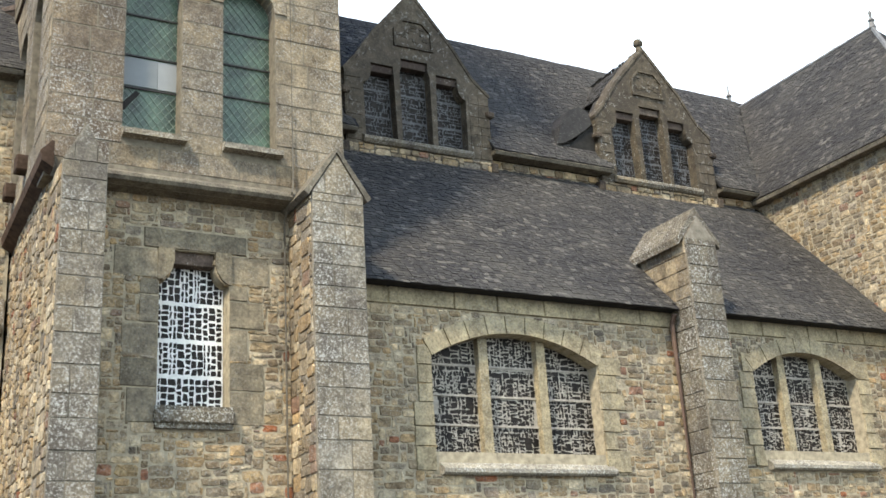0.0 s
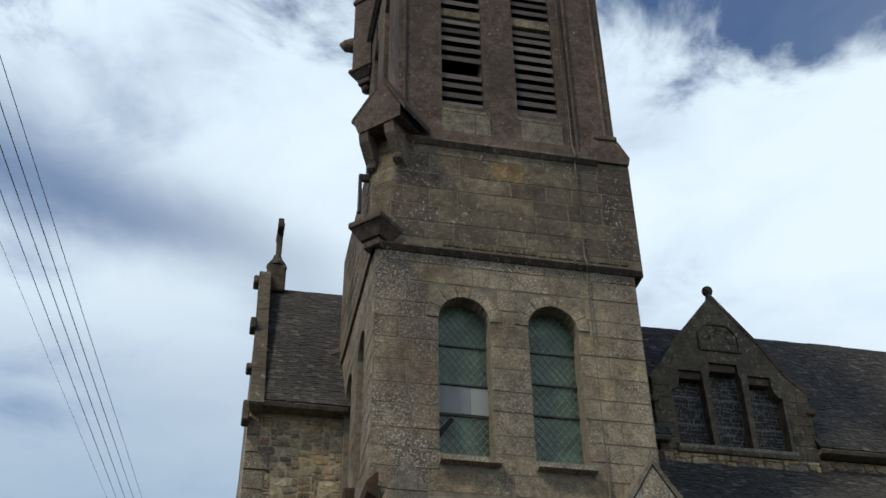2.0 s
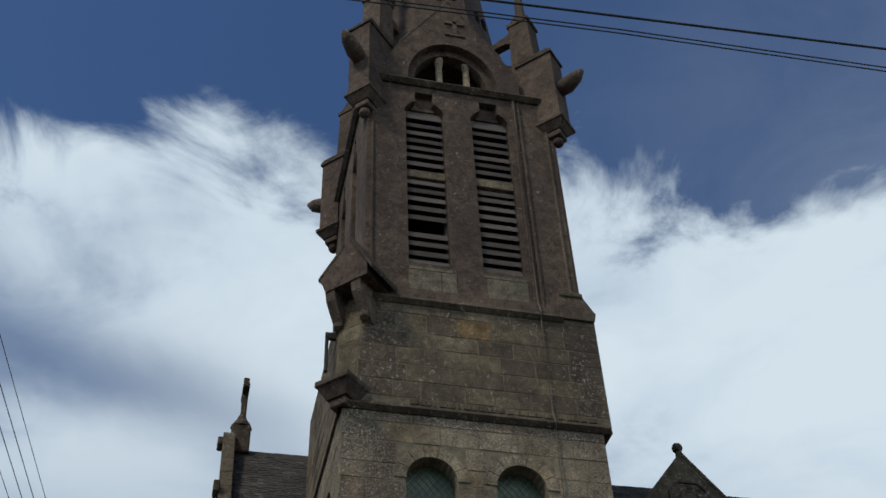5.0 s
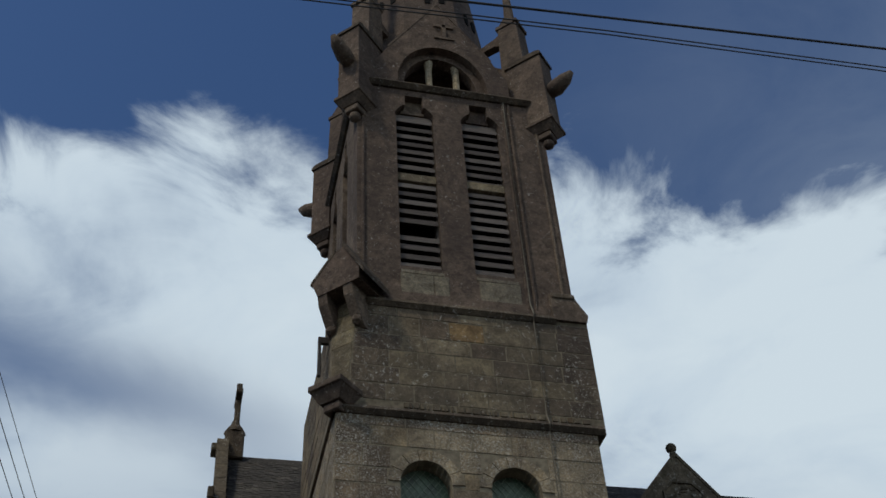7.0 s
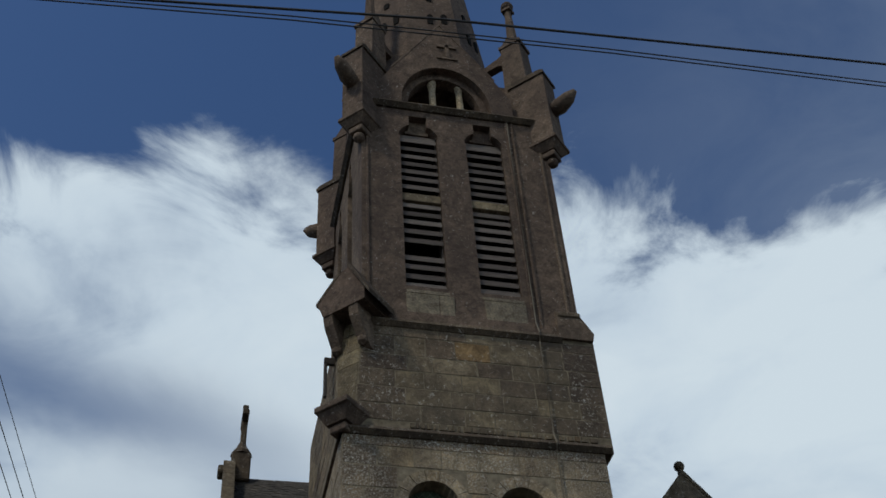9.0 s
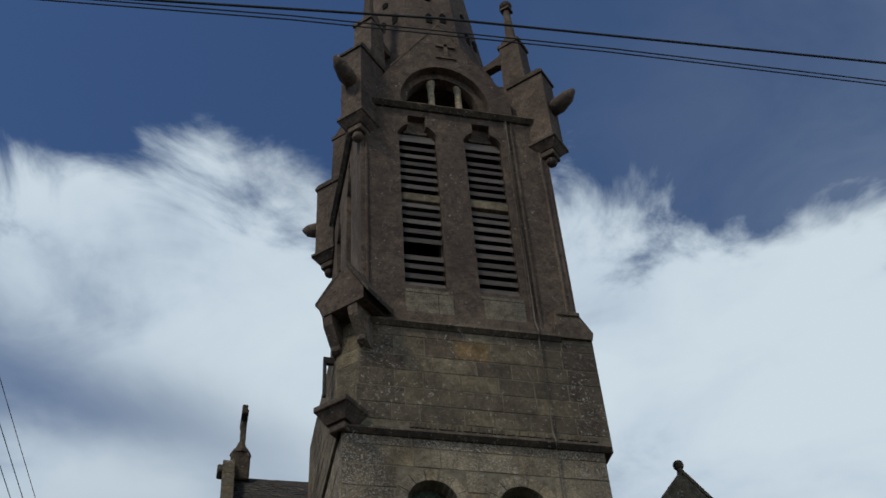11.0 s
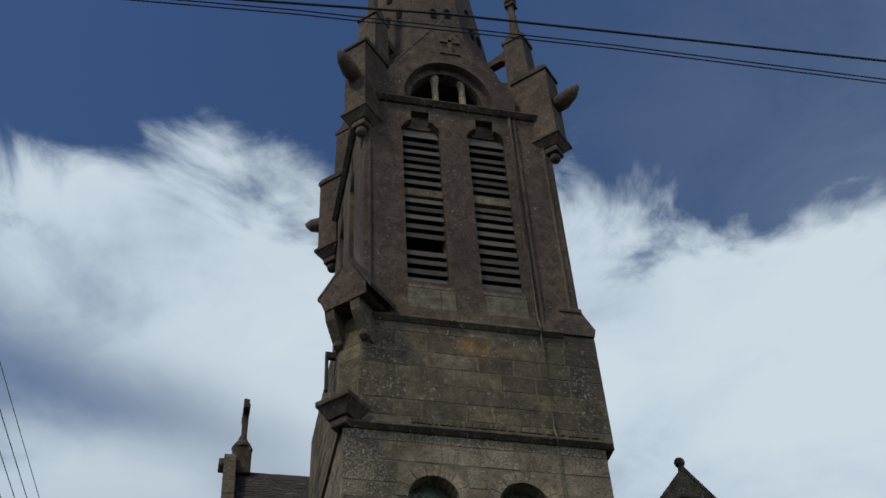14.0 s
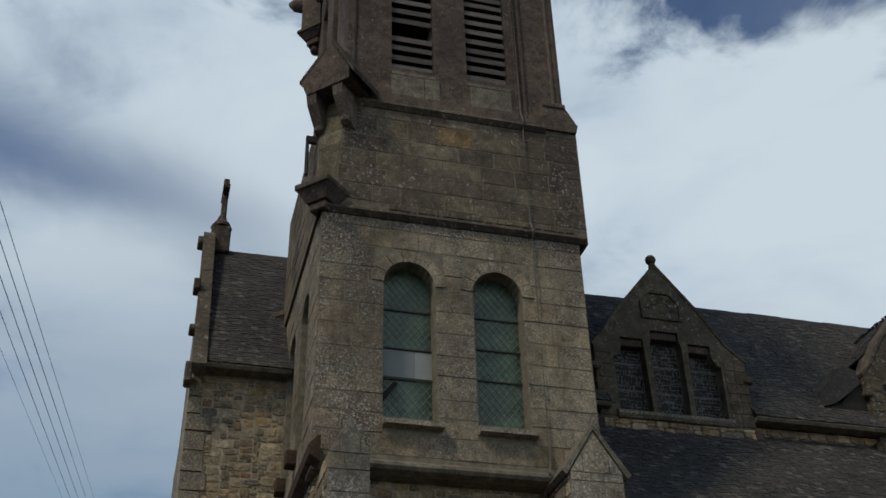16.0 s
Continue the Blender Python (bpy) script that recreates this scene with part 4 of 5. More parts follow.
for li, (a, b) in enumerate(LOUV):
    lou = bmnew()
    plate(lou, [(a, 15.98), (b, 15.98), (b, 20.62), (a, 20.62)], [[(a + 0.03, 16.03), (b - 0.03, 16.03), (b - 0.03, 20.50), (a + 0.03, 20.50)]], BY0 + 0.16, BY0 + 0.36)
    lo = part("louvre", lou, wood_mat, tower, "grey weathered wooden louvre")
    z, i = 16.12, 0
    while z < 20.5:
        if abs(z - 18.52) < 0.14:
            z += 0.10
            continue
        s = (a, b)
        if s and not (li == 0 and i in (4, 10)):
            bm = bmnew()
            tilt = rng.uniform(-0.025, 0.025)
            v = [(BY0 + 0.07, z - 0.11), (BY0 + 0.07, z - 0.005), (BY0 + 0.105, z + 0.0), (BY0 + 0.11, z + 0.055), (BY0 + 0.29, z + 0.23), (BY0 + 0.31, z + 0.19), (BY0 + 0.12, z + 0.0)]
            run_x(bm, [(y, zz + tilt) for y, zz in v], s[0] + 0.01, s[1] - 0.01)
            part("slat", bm, wood_mat, lo)
        z += 0.245
        i += 1
    bm = bmnew()
    box(bm, (a, BY0 + 0.05, 18.42), (b, BY0 + 0.4, 18.64), None, 0.01)
    part("transom", bm, upper_mat, lo)
    bm = bmnew()
    box(bm, ((a + b) / 2 - 0.26, BY0 + 0.17, 20.70), ((a + b) / 2 + 0.26, BY0 + 0.4, 21.2))
    box(bm, (a - 0.04, BY0 + 0.30, 20.50), (b + 0.04, BY0 + 0.42, 20.72))
    part("head_block", bm, tower_dark, lo, "dark stone block in the notched head")
    bm = bmnew()
    run_x(bm, [(BY0 - 0.015, 15.80), (BY0 + 0.05, 15.80), (BY0 + 0.30, 16.04), (BY0 + 0.12, 16.03), (BY0 - 0.015, 15.87)], a + 0.01, b + 0.02)
    part("louvre_sill", bm, grey_brown_mat, tower)
    for xa, xb in ((a - 0.01, a + 0.62), (a + 0.63, b + 0.10)) if li == 0 else ((a + 0.05, a + 0.86),):
        bm = bmnew()
        box(bm, (xa, BY0 - 0.022, 15.12), (xb, BY0 + 0.05, 15.79), None, 0.012)
        part("apron_stone", bm, grey_brown_mat, tower)
# slim shafts beside the openings and at the corners
for x in (5.78, 5.92, 2.62, 6.5):
    bm = bmnew()
    tube(bm, [(x, BY0 - 0.01, 15.2), (x, BY0 - 0.01, 21.3)], 0.035, 6)
    part("corner_shaft", bm, tower_dark, tower)
bm = bmnew()
run_x(bm, [(BY0 - 0.14, 21.42), (BY0 - 0.05, 21.32), (BY0 + 0.3, 21.32), (BY0 + 0.3, 21.55), (BY0 - 0.08, 21.52)], 2.74, 6.45)
part("string_course", bm, trim_mat, tower)
bm = bmnew()
run_y(bm, [(BX0 - 0.14, 21.42), (BX0 - 0.05, 21.32), (BX0 + 0.3, 21.32), (BX0 + 0.3, 21.55), (BX0 - 0.08, 21.52)], 15.3, 19.1)
part("string_course", bm, trim_mat, tower)

# gabled bell-arch on each visible face, spire behind
def gable_face(m, w0, w1, sub):
    c = (w0 + w1) / 2
    hole = arch(c - 1.03, c + 1.06, 21.60, 21.80, 1.40, 16)
    inner = arch(c - 0.86, c + 0.88, 21.62, 21.85, 1.16, 14)
    bm = bmnew()
    plate(bm, [(w0, 21.45), (w1, 21.45), (w1, 22.3), (w1 - 0.35, 22.95), (c, 24.95), (w0 + 0.35, 22.95), (w0, 22.3)], [hole], 0, 0.5, m)
    g = part("gable", bm, tower_dark, tower, "stone gable with an open round arch")
    for x in (c - 0.215, c + 0.435):
        bm = bmnew()
        tube(bm, [(x, 0.34, 21.6), (x, 0.34, 21.7), (x, 0.34, 22.66), (x, 0.34, 22.98)], [0.11, 0.085, 0.08, 0.12], 8, m)
        part("colonnette", bm, ashlar_grey, g)
    for s in (-1, 1):
        bm = bmnew()
        e = c + s * (w1 - w0) / 2
        prism(bm, [(e - s * 0.35, 22.95), (e - s * 0.33, 22.99), (c, 25.01), (c, 24.95)], -0.012, 0.5, m)
        part("gable_coping", bm, tower_dark, g)
    ringbm = bmnew()
    plate(ringbm, arch(c - 1.05, c + 1.08, 21.60, 21.80, 1.42, 16), [inner], 0.20, 0.48, m)
    part("arch_ring", ringbm, tower_dark, g)
    if sub:
        bm = bmnew()
        box(bm, (c + 0.085, -0.05, 23.62), (c + 0.18, 0.02, 24.32), m)
        box(bm, (c - 0.11, -0.05, 24.0), (c + 0.37, 0.02, 24.1), m)
        box(bm, (c - 0.12, -0.04, 23.55), (c + 0.38, 0.02, 23.62), m)
        part("carved_cross", bm, tower_dark, g)
    return g


gable_face(Matrix.Translation((0, 15.15, 0)), 2.88, 6.03, True)
gable_face(west(2.6), -18.75, -15.6, False)
SPX, SPY = 4.42, 17.25
bm = bmnew()
k, zb, zt, rb, rt = 8, 23.3, 42.0, 1.80, 0.15
levels = [(zb + (zt - zb) * i / 10, rb + (rt - rb) * i / 10) for i in range(11)]
rings = [[bm.verts.new((SPX + r / math.cos(math.pi / 8) * math.cos(math.pi / 8 + i * math.pi / 4), SPY + r / math.cos(math.pi / 8) * math.sin(math.pi / 8 + i * math.pi / 4), z)) for i in range(8)] for z, r in levels]
for a, b in zip(rings, rings[1:]):
    for i in range(8):
        bm.faces.new((a[i], a[(i + 1) % 8], b[(i + 1) % 8], b[i]))
bm.faces.new(rings[-1])
bm.faces.new(rings[0][::-1])
bm2 = bmnew()
box(bm2, (BX1 - 0.5, BY0 + 0.5, 21.4), (BX1 - 0.1, BY1 - 0.1, 23.4))
box(bm2, (BX0 + 0.6, BY1 - 0.5, 21.4), (BX1 - 0.5, BY1 - 0.1, 23.4))
box(bm2, (BX0 + 0.65, BY0 + 0.6, 23.25), (BX1 - 0.5, BY1 - 0.5, 23.5))
part("spire_base", bm2, tower_dark, tower)
spire = part("spire", bm, tower_dark, tower, "octagonal stone spire with small pierced openings")
# spire openings: black plugs on the faces, shade put into their colour
for i in range(8):
    ang = i * math.pi / 4
    for z, off in ((26.0, -0.03), (26.1, 0.34), (27.1, 0.0)):
        r = rb + (rt - rb) * (z - zb) / (zt - zb)
        bm = bmnew()
        q = Matrix.Translation((SPX + math.cos(ang) * (r + 0.012), SPY + math.sin(ang) * (r + 0.012), z)) @ Matrix.Rotation(ang + math.pi / 2, 4, "Z") @ Matrix.Translation((off, 0, 0))
        hh = 0.22 if z < 27 else 0.12
        prism(bm, [(-0.07, -hh), (0.07, -hh), (0.08, hh * 0.6), (0, hh), (-0.08, hh * 0.6)], -0.03, 0.05, q)
        part("opening", bm, opening_shade_mat, spire)


# corner pinnacles, set diagonally, with gargoyles
def pinnacle(cx, cy, ang):
    q = Matrix.Translation((cx, cy, 0)) @ Matrix.Rotation(radians(ang), 4, "Z")      # local +x points outwards
    bm = bmnew()
    box(bm, (-0.34, -0.34, 20.55), (0.34, 0.34, 20.65), q, 0.015)
    frustum(bm, 0.19, 20.37, 0.31, 20.55, q)
    box(bm, (-0.17, -0.17, 20.20), (0.17, 0.17, 20.37), q, 0.02)
    bmesh.ops.create_icosphere(bm, subdivisions=2, radius=0.13, matrix=q @ Matrix.Translation((0.02, 0, 20.12)))
    p = part("pinnacle", bm, tower_dark, tower, "corner pinnacle on a moulded corbel with a gargoyle")
    bm = bmnew()
    prism(bm, [(-0.27, 20.64), (0.27, 20.64), (0.27, 22.95), (-0.62, 22.95), (-0.62, 21.7), (-0.27, 21.5)], -0.27, 0.27, q)
    part("pinnacle_pier", bm, tower_dark, p)
    bm = bmnew()
    prism(bm, [(0.31, 22.94), (0.31, 23.02), (0.2, 23.09), (-0.66, 23.09), (-0.66, 22.94)], -0.31, 0.31, q)
    part("coping", bm, trim_mat, p)
    bm = bmnew()
    tube(bm, [(0.15, 0, 21.76), (0.45, 0, 21.83), (0.70, 0, 21.97), (0.87, 0, 22.10)], [0.15, 0.20, 0.16, 0.06], 10, q)
    part("gargoyle", bm, tower_dark, p, "worn stone gargoyle", True)
    s = -0.45
    bm = bmnew()
    prism(bm, [(s - 0.34, 21.5), (s + 0.34, 21.5), (s + 0.25, 24.75), (s, 25.1), (s - 0.25, 24.75)], -0.25, 0.25, q)
    box(bm, (s - 0.30, -0.28, 24.66), (s + 0.30, 0.28, 24.78), q, 0.01)
    part("upper_pinnacle", bm, tower_dark, p)
    bm = bmnew()
    tube(bm, [(s, 0, 24.5), (s, 0, 25.2), (s, 0, 26.5)], [0.20, 0.14, 0.085], 8, q)
    bmesh.ops.create_icosphere(bm, subdivisions=2, radius=0.17, matrix=q @ Matrix.Translation((s, 0, 26.66)))
    box(bm, (s - 0.13, -0.13, 26.42), (s + 0.13, 0.13, 26.5), q)
    part("finial", bm, tower_dark, p, "slender finial with a ball")
    bm = bmnew()
    prism(bm, [(s - 0.1, 23.85), (s - 0.24, 24.17), (s - 0.45, 24.34), (s - 0.75, 24.34), (s - 1.0, 24.17), (s - 1.2, 23.8), (s - 1.4, 23.6), (s - 1.4, 24.2), (s - 0.9, 24.52), (s - 0.45, 24.62), (s - 0.1, 24.80)], -0.1, 0.1, q)
    part("flying_arch", bm, tower_dark, p)


for cx, cy, ang in ((BX0 - 0.04, BY0, -135), (BX1 + 0.1, BY0, -45), (BX1, BY1, 45), (BX0 - 0.04, BY1, 135)):
    pinnacle(cx, cy, ang)


# corner gablets on corbels, and plain corbels below them
def corner_gablet(cx, cy, ang):
    q = Matrix.Translation((cx, cy, 0)) @ Matrix.Rotation(radians(ang + 90), 4, "Z")     # local -y points outwards
    bm = bmnew()
    prism(bm, [(-0.50, 15.05), (0.42, 15.05), (0.42, 15.34), (0.08, 16.0), (-0.12, 15.95), (-0.64, 15.42), (-0.56, 15.22)], -0.46, 0.3, q)
    g = part("corner_gablet", bm, tower_dark, tower, "gabled stone block on small corbels at the corner")
    for s in (-1, 1):
        bm = bmnew()
        prism(bm, [(0.56, 15.08), (0.56, 15.20), (0.08, 16.12), (0.08, 16.0)] if s > 0 else [(-0.66, 15.38), (-0.66, 15.45), (-0.12, 16.02), (-0.12, 15.93)], -0.52 if s > 0 else -0.47, 0.3, q)
        part("coping", bm, trim_mat, g)
        bm = bmnew()
        prism(bm, [(-0.44, 15.05), (0.1, 15.05), (0.1, 14.25), (-0.05, 14.3), (-0.25, 14.6), (-0.40, 14.85)], -0.10, 0.10, q @ Matrix.Translation((s * 0.28 - 0.13, 0, 0)) @ Matrix.Rotation(math.pi / 2, 4, "Z"))
        bmesh.ops.create_icosphere(bm, subdivisions=1, radius=0.11, matrix=q @ Matrix.Translation((s * 0.28 - 0.13, -0.14, 14.42)))
        part("corbel", bm, tower_dark, g)


def corner_corbel(cx, cy, ang):
    q = Matrix.Translation((cx, cy, 0)) @ Matrix.Rotation(radians(ang + 90), 4, "Z")
    bm = bmnew()
    box(bm, (-0.34, -0.40, 12.80), (0.34, 0.3, 12.92), q, 0.015)
    frustum(bm, 0.20, 12.58, 0.32, 12.80, q @ Matrix.Translation((0, -0.04, 0)))
    box(bm, (-0.16, -0.20, 12.42), (0.16, 0.3, 12.58), q, 0.02)
    part("corner_corbel", bm, tower_dark, tower)


for cx, cy, ang in ((2.48, 15.16, -135),):
    corner_gablet(cx, cy, ang)
for cx, cy, ang in ((2.2, 15.1, -135), (2.2, 19.5, 135)):
    corner_corbel(cx, cy, ang)

# sloped offset at the other front corner
bm = bmnew()
run_y(bm, [(6.2, 14.95), (6.86, 14.95), (6.90, 15.12), (6.62, 15.62), (6.2, 15.62)], 14.97, 19.5)
part("offset", bm, tower_dark, tower)
bm = bmnew()
box(bm, (6.22, 14.94, 15.48), (6.68, 15.3, 15.60), None, 0.02)
part("offset_coping", bm, trim_mat, tower)

# rainwater pipe down the belfry corner
bm = bmnew()
tube(bm, [(BX1 + 0.03, BY0 + 0.05, 15.7), (BX1 + 0.03, BY0 + 0.05, 20.15)], 0.032, 6)
part("rainwater_pipe", bm, rust_mat, tower, "thin rusty pipe down the belfry corner")

# iron bracket on the side wall
bm = bmnew()
box(bm, (1.90, 15.62, 14.35), (2.12, 15.70, 14.50), None, 0.01)
box(bm, (1.90, 15.62, 13.62), (1.96, 15.70, 14.40), None, 0.01)
part("wall_bracket", bm, iron_mat, tower, "dark iron bracket")

# lightning conductor down the front
bm = bmnew()
tube(bm, [(5.80, BY0 - 0.05, 21.3), (5.80, BY0 - 0.05, 15.3), (5.80, UY0 - 0.11, 15.0), (5.80, UY0 - 0.05, 14.8), (5.80, UY0 - 0.05, 12.75), (5.80, TY0 - 0.12, 12.5), (5.80, TY0 - 0.05, 12.3), (5.80, TY0 - 0.05, 8.3), (5.72, 14.8, 8.05), (5.72, 15.15, 7.7), (5.72, 15.17, 0.2)], 0.016, 6)
part("lightning_conductor", bm, copper_mat, tower, "thin metal lightning conductor strip")

# ---- aisle ----
aisle = thing("church_aisle", "rubble-walled aisle with slate lean-to roof and three-light windows", "building", (13, 17, 0))
AY = 15.25
AW = ((8.17, 11.38, 4.25, 5.76, 0.46), (14.94, 17.66, 4.40, 5.86, 0.44))
aholes = [segment(a, b, z0, zs, r, 16) for a, b, z0, zs, r in AW]
bm = bmnew()
plate(bm, [(TX1 - 0.02, -0.1), (20.5, -0.1), (20.5, 6.85), (TX1 - 0.02, 6.85)], aholes, AY, AY + 0.6)
awall = part("aisle_wall", bm, mortar_mat, aisle, "honey and grey rubble wall")
jam, masks = [], []
for i, (a, b, z0, zs, r) in enumerate(AW):
    rng = random.Random(60 + i)
    z = z0 - 0.3
    while z < zs + 0.08:
        h = rng.choice((0.30, 0.38, 0.45))
        for side in (-1, 1):
            w = rng.choice((0.26, 0.36, 0.50))
            x = a - w / 2 if side < 0 else b + w / 2
            jam.append((x, z + h / 2, w - 0.01, h - 0.01, AY - 0.035, 0.12))
        z += h
    masks.append(segment(a - 0.2, b + 0.2, zs, zs + 0.1, r + 0.24, 16))
    masks.append([(a - 0.05, z0 - 0.36), (b + 0.05, z0 - 0.36), (b + 0.05, z0), (a - 0.05, z0)])
lay(awall, jam, BLOCKS, dressed_mat, dressed_mat, name="jamb_stone")
jm = [[(s[0] - s[2] / 2, s[1] - s[3] / 2), (s[0] + s[2] / 2, s[1] - s[3] / 2), (s[0] + s[2] / 2, s[1] + s[3] / 2), (s[0] - s[2] / 2, s[1] + s[3] / 2)] for s in jam]
lay(awall, rubble(TX1, 19.0, 2.4, 6.55, AY - 0.010, 0.07, aholes + masks + jm, 61), RUBBLE, rubble_mat, rubble_joined, near=11.5, limit=300)
# flat course of dressed stones under the eave
lay(awall, courses(TX1, 19.0, 6.56, 6.86, (0.29, 0.30), (0.7, 1.2), AY - 0.04, 0.08, [], 0.01, 62), BLOCKS, dressed_mat, dressed_mat, name="eaves_stone")
for i, (a, b, z0, zs, r) in enumerate(AW):
    c, h = (a + b) / 2, (b - a) / 2
    flat_voussoirs(awall, c, zs, h, r, 0.30, 9 if i == 0 else 7, AY - 0.045, AY + 0.35, dressed_mat)
    sill = bmnew()
    run_x(sill, [(AY - 0.14, z0 - 0.33), (AY - 0.10, z0 - 0.36), (AY + 0.2, z0 - 0.36), (AY + 0.3, z0 + 0.0), (AY + 0.22, z0 + 0.0), (AY - 0.14, z0 - 0.27)], a + 0.06, b + 0.12)
    w = part("window_sill", sill, lichen_sill, aisle, "sloping stone sill speckled with lichen")
    frame_bm = bmnew()
    n = 3
    mw = 0.17
    lw3 = (b - a - mw * 2) / 3
    def head(x):
        t = max(-1.0, min(1.0, (x - c) / h))
        return zs + r * (1 - t * t)
    for k in range(2):
        x0 = a + lw3 * (k + 1) + mw * k
        prism(frame_bm, [(x0, z0), (x0 + mw, z0), (x0 + mw, head(x0 + mw)), (x0, head(x0))], AY + 0.12, AY + 0.34)
    win = part("aisle_window", frame_bm, dressed_mat, aisle, "three-light window with pale stone mullions")
    for k in range(3):
        x0 = a + (lw3 + mw) * k
        x1 = x0 + lw3
        top = [(x1 - (x1 - x0) * t / 8, head(x1 - (x1 - x0) * t / 8)) for t in range(9)]
        loop = [(x0, z0), (x1, z0)] + [(x, max(z, z0 + 0.1)) for x, z in top]
        zb = [z0, z0 + 0.47, z0 + 0.95, z0 + 1.45, zs + r]
        mosaic(win, loop, AY + 0.26, zb, (0.04, 0.10), 0.015, cement_grey, 70 + i * 3 + k, "light", 0.5, 0.018, True)
        for zz in zb[1:-1]:
            bm = bmnew()
            box(bm, (x0, AY + 0.235, zz - 0.016), (x1, AY + 0.255, zz + 0.016))
            part("saddle_bar", bm, cement_grey, win)

# roof
EY, EZ, RY, RZ = 14.96, 6.86, 18.5, 10.80
sl = math.hypot(RY - EY, RZ - EZ)
AV = Vector((0, RY - EY, RZ - EZ)).normalized()
bm = bmnew()
run_x(bm, [(EY, EZ - 0.02), (EY, EZ), (RY, RZ), (RY, RZ - 0.15), (AY + 0.1, EZ + 0.02), (AY + 0.1, EZ - 0.02)], TX1 - 0.1, 20.6)
part("roof", bm, deck_mat, aisle)
roof(aisle, "slate_covering", (TX1 - 0.05, EY - 0.03, EZ - 0.02), (1, 0, 0), AV, 13.0, sl, lambda a, b: not (13.15 < TX1 + a < 13.85 and b < 0.9), 300, seed=5, near=5.0)

# buttress pier through the eave
pier_x0, pier_x1, pc = 13.16, 13.88, 13.52
bm = bmnew()
prism(bm, [(pier_x0, -0.1), (pier_x1, -0.1), (pier_x1, 8.1), (pc, 8.55), (pier_x0, 8.1)], 14.6, 15.3)
prism(bm, [(pier_x0, 6.7), (pier_x1, 6.7), (pier_x1, 8.1), (pc, 8.5), (pier_x0, 8.1)], 15.3, 16.1)
pier = part("buttress_pier", bm, mortar_dark, aisle, "tall dark-stained buttress with a gabled cap")
st, z, r, i = [], 2.0, random.Random(8), 0
while z < 8.05:
    h = min(r.uniform(0.3, 0.42), 8.1 - z)
    cuts = [pier_x0, pier_x0 + (pier_x1 - pier_x0) * r.choice((0.4, 0.6)), pier_x1] if i % 2 else [pier_x0, pier_x1]
    for a, e in zip(cuts, cuts[1:]):
        st.append(((a + e) / 2, z + h / 2, e - a - 0.01, h - 0.01, 14.6 - 0.018, 0.05))
    z, i = z + h, i + 1
lay(pier, st, BLOCKS, pier_mat, ashlar_joined, name="ashlar_block")
lay(pier, courses(-16.0, -14.62, 7.0, 8.06, (0.16, 0.3), (0.25, 0.5), -0.016, 0.04, [], 0.012, 81), BLOCKS, rubble_mat, rubble_joined, west(pier_x0), name="stone")
lay(pier, courses(-15.2, -14.62, 2.4, 7.0, (0.25, 0.4), (0.25, 0.5), -0.016, 0.04, [], 0.012, 82), BLOCKS, pier_mat, ashlar_joined, west(pier_x0), name="ashlar_block")
for s in (-1, 1):
    bm = bmnew()
    e = pc + s * 0.36
    prism(bm, [(e + s * 0.12, 7.98), (e + s * 0.13, 8.11), (pc, 8.74), (pc, 8.55)], 14.63, 16.1)
    part("coping", bm, pier_mat, pier)
bm = bmnew()
tube(bm, [(13.06, 15.12, 0.2), (13.06, 15.12, 6.6), (13.04, 15.0, 6.75)], 0.045, 8)
part("downpipe", bm, rust_mat, aisle, "rusty brown cast-iron downpipe")

# ---- nave ----
nave = thing("church_nave", "tall nave with steep slate roof and stone gable", "building", (11, 21, 0))
NY, NE, NR, NRY = 18.5, 11.14, 15.30, 21.0
bm = bmnew()
plate(bm, [(0.42, -0.1), (TX0 + 0.05, -0.1), (TX0 + 0.05, 11.05), (0.42, 11.05)], [], NY, NY + 0.6)
nw = part("nave_wall", bm, mortar_mat, nave, "tall rubble wall with dressed corner stones")
quoins, z, r = [], 3.5, random.Random(3)
while z < 10.9:
    h = min(r.uniform(0.28, 0.4), 10.95 - z)
    w = r.choice((0.24, 0.36, 0.44))
    quoins.append((0.42 + w / 2, z + h / 2, w, h - 0.012, NY - 0.035, 0.1))
    z += h
lay(nw, quoins, BLOCKS, ashlar_mat, ashlar_joined, name="quoin")
qh = [[(s[0] - s[2] / 2, s[1] - s[3] / 2), (s[0] + s[2] / 2, s[1] - s[3] / 2), (s[0] + s[2] / 2, s[1] + s[3] / 2), (s[0] - s[2] / 2, s[1] + s[3] / 2)] for s in quoins]
lay(nw, rubble(0.44, TX0, 3.5, 10.95, NY - 0.011, 0.06, qh, 91), RUBBLE, rubble_mat, rubble_joined, near=1.3, limit=300)
bm = bmnew()
run_x(bm, [(NY - 0.16, 6.66), (NY - 0.12, 6.52), (NY + 0.1, 6.46), (NY + 0.1, 7.16), (NY - 0.02, 7.12), (NY - 0.13, 6.80)], 0.38, TX0 + 0.02)
part("string_course", bm, ashlar_mat, nave)
bm = bmnew()
plate(bm, [(7.0, 8.0), (20.0, 8.0), (20.0, 11.0), (7.0, 11.0)], [], NY, NY + 0.5)
nw2 = part("clerestory_wall", bm, mortar_mat, nave)
lay(nw2, courses(7.0, 19.0, 10.66, 11.0, (0.15, 0.18), (0.2, 0.5), NY - 0.03, 0.06, [], 0.02, 92), RUBBLE, rubble_mat, rubble_joined)
bm = bmnew()
box(bm, (0.42, NY + 0.6, -0.1), (0.95, 23.5, 11.0))
prism(bm, [(-23.6, 11.0), (-18.45, 11.0), (-18.45, 11.1), (-21.0, 15.35), (-23.6, 11.1)], 0.0, 0.45, west(0.45))
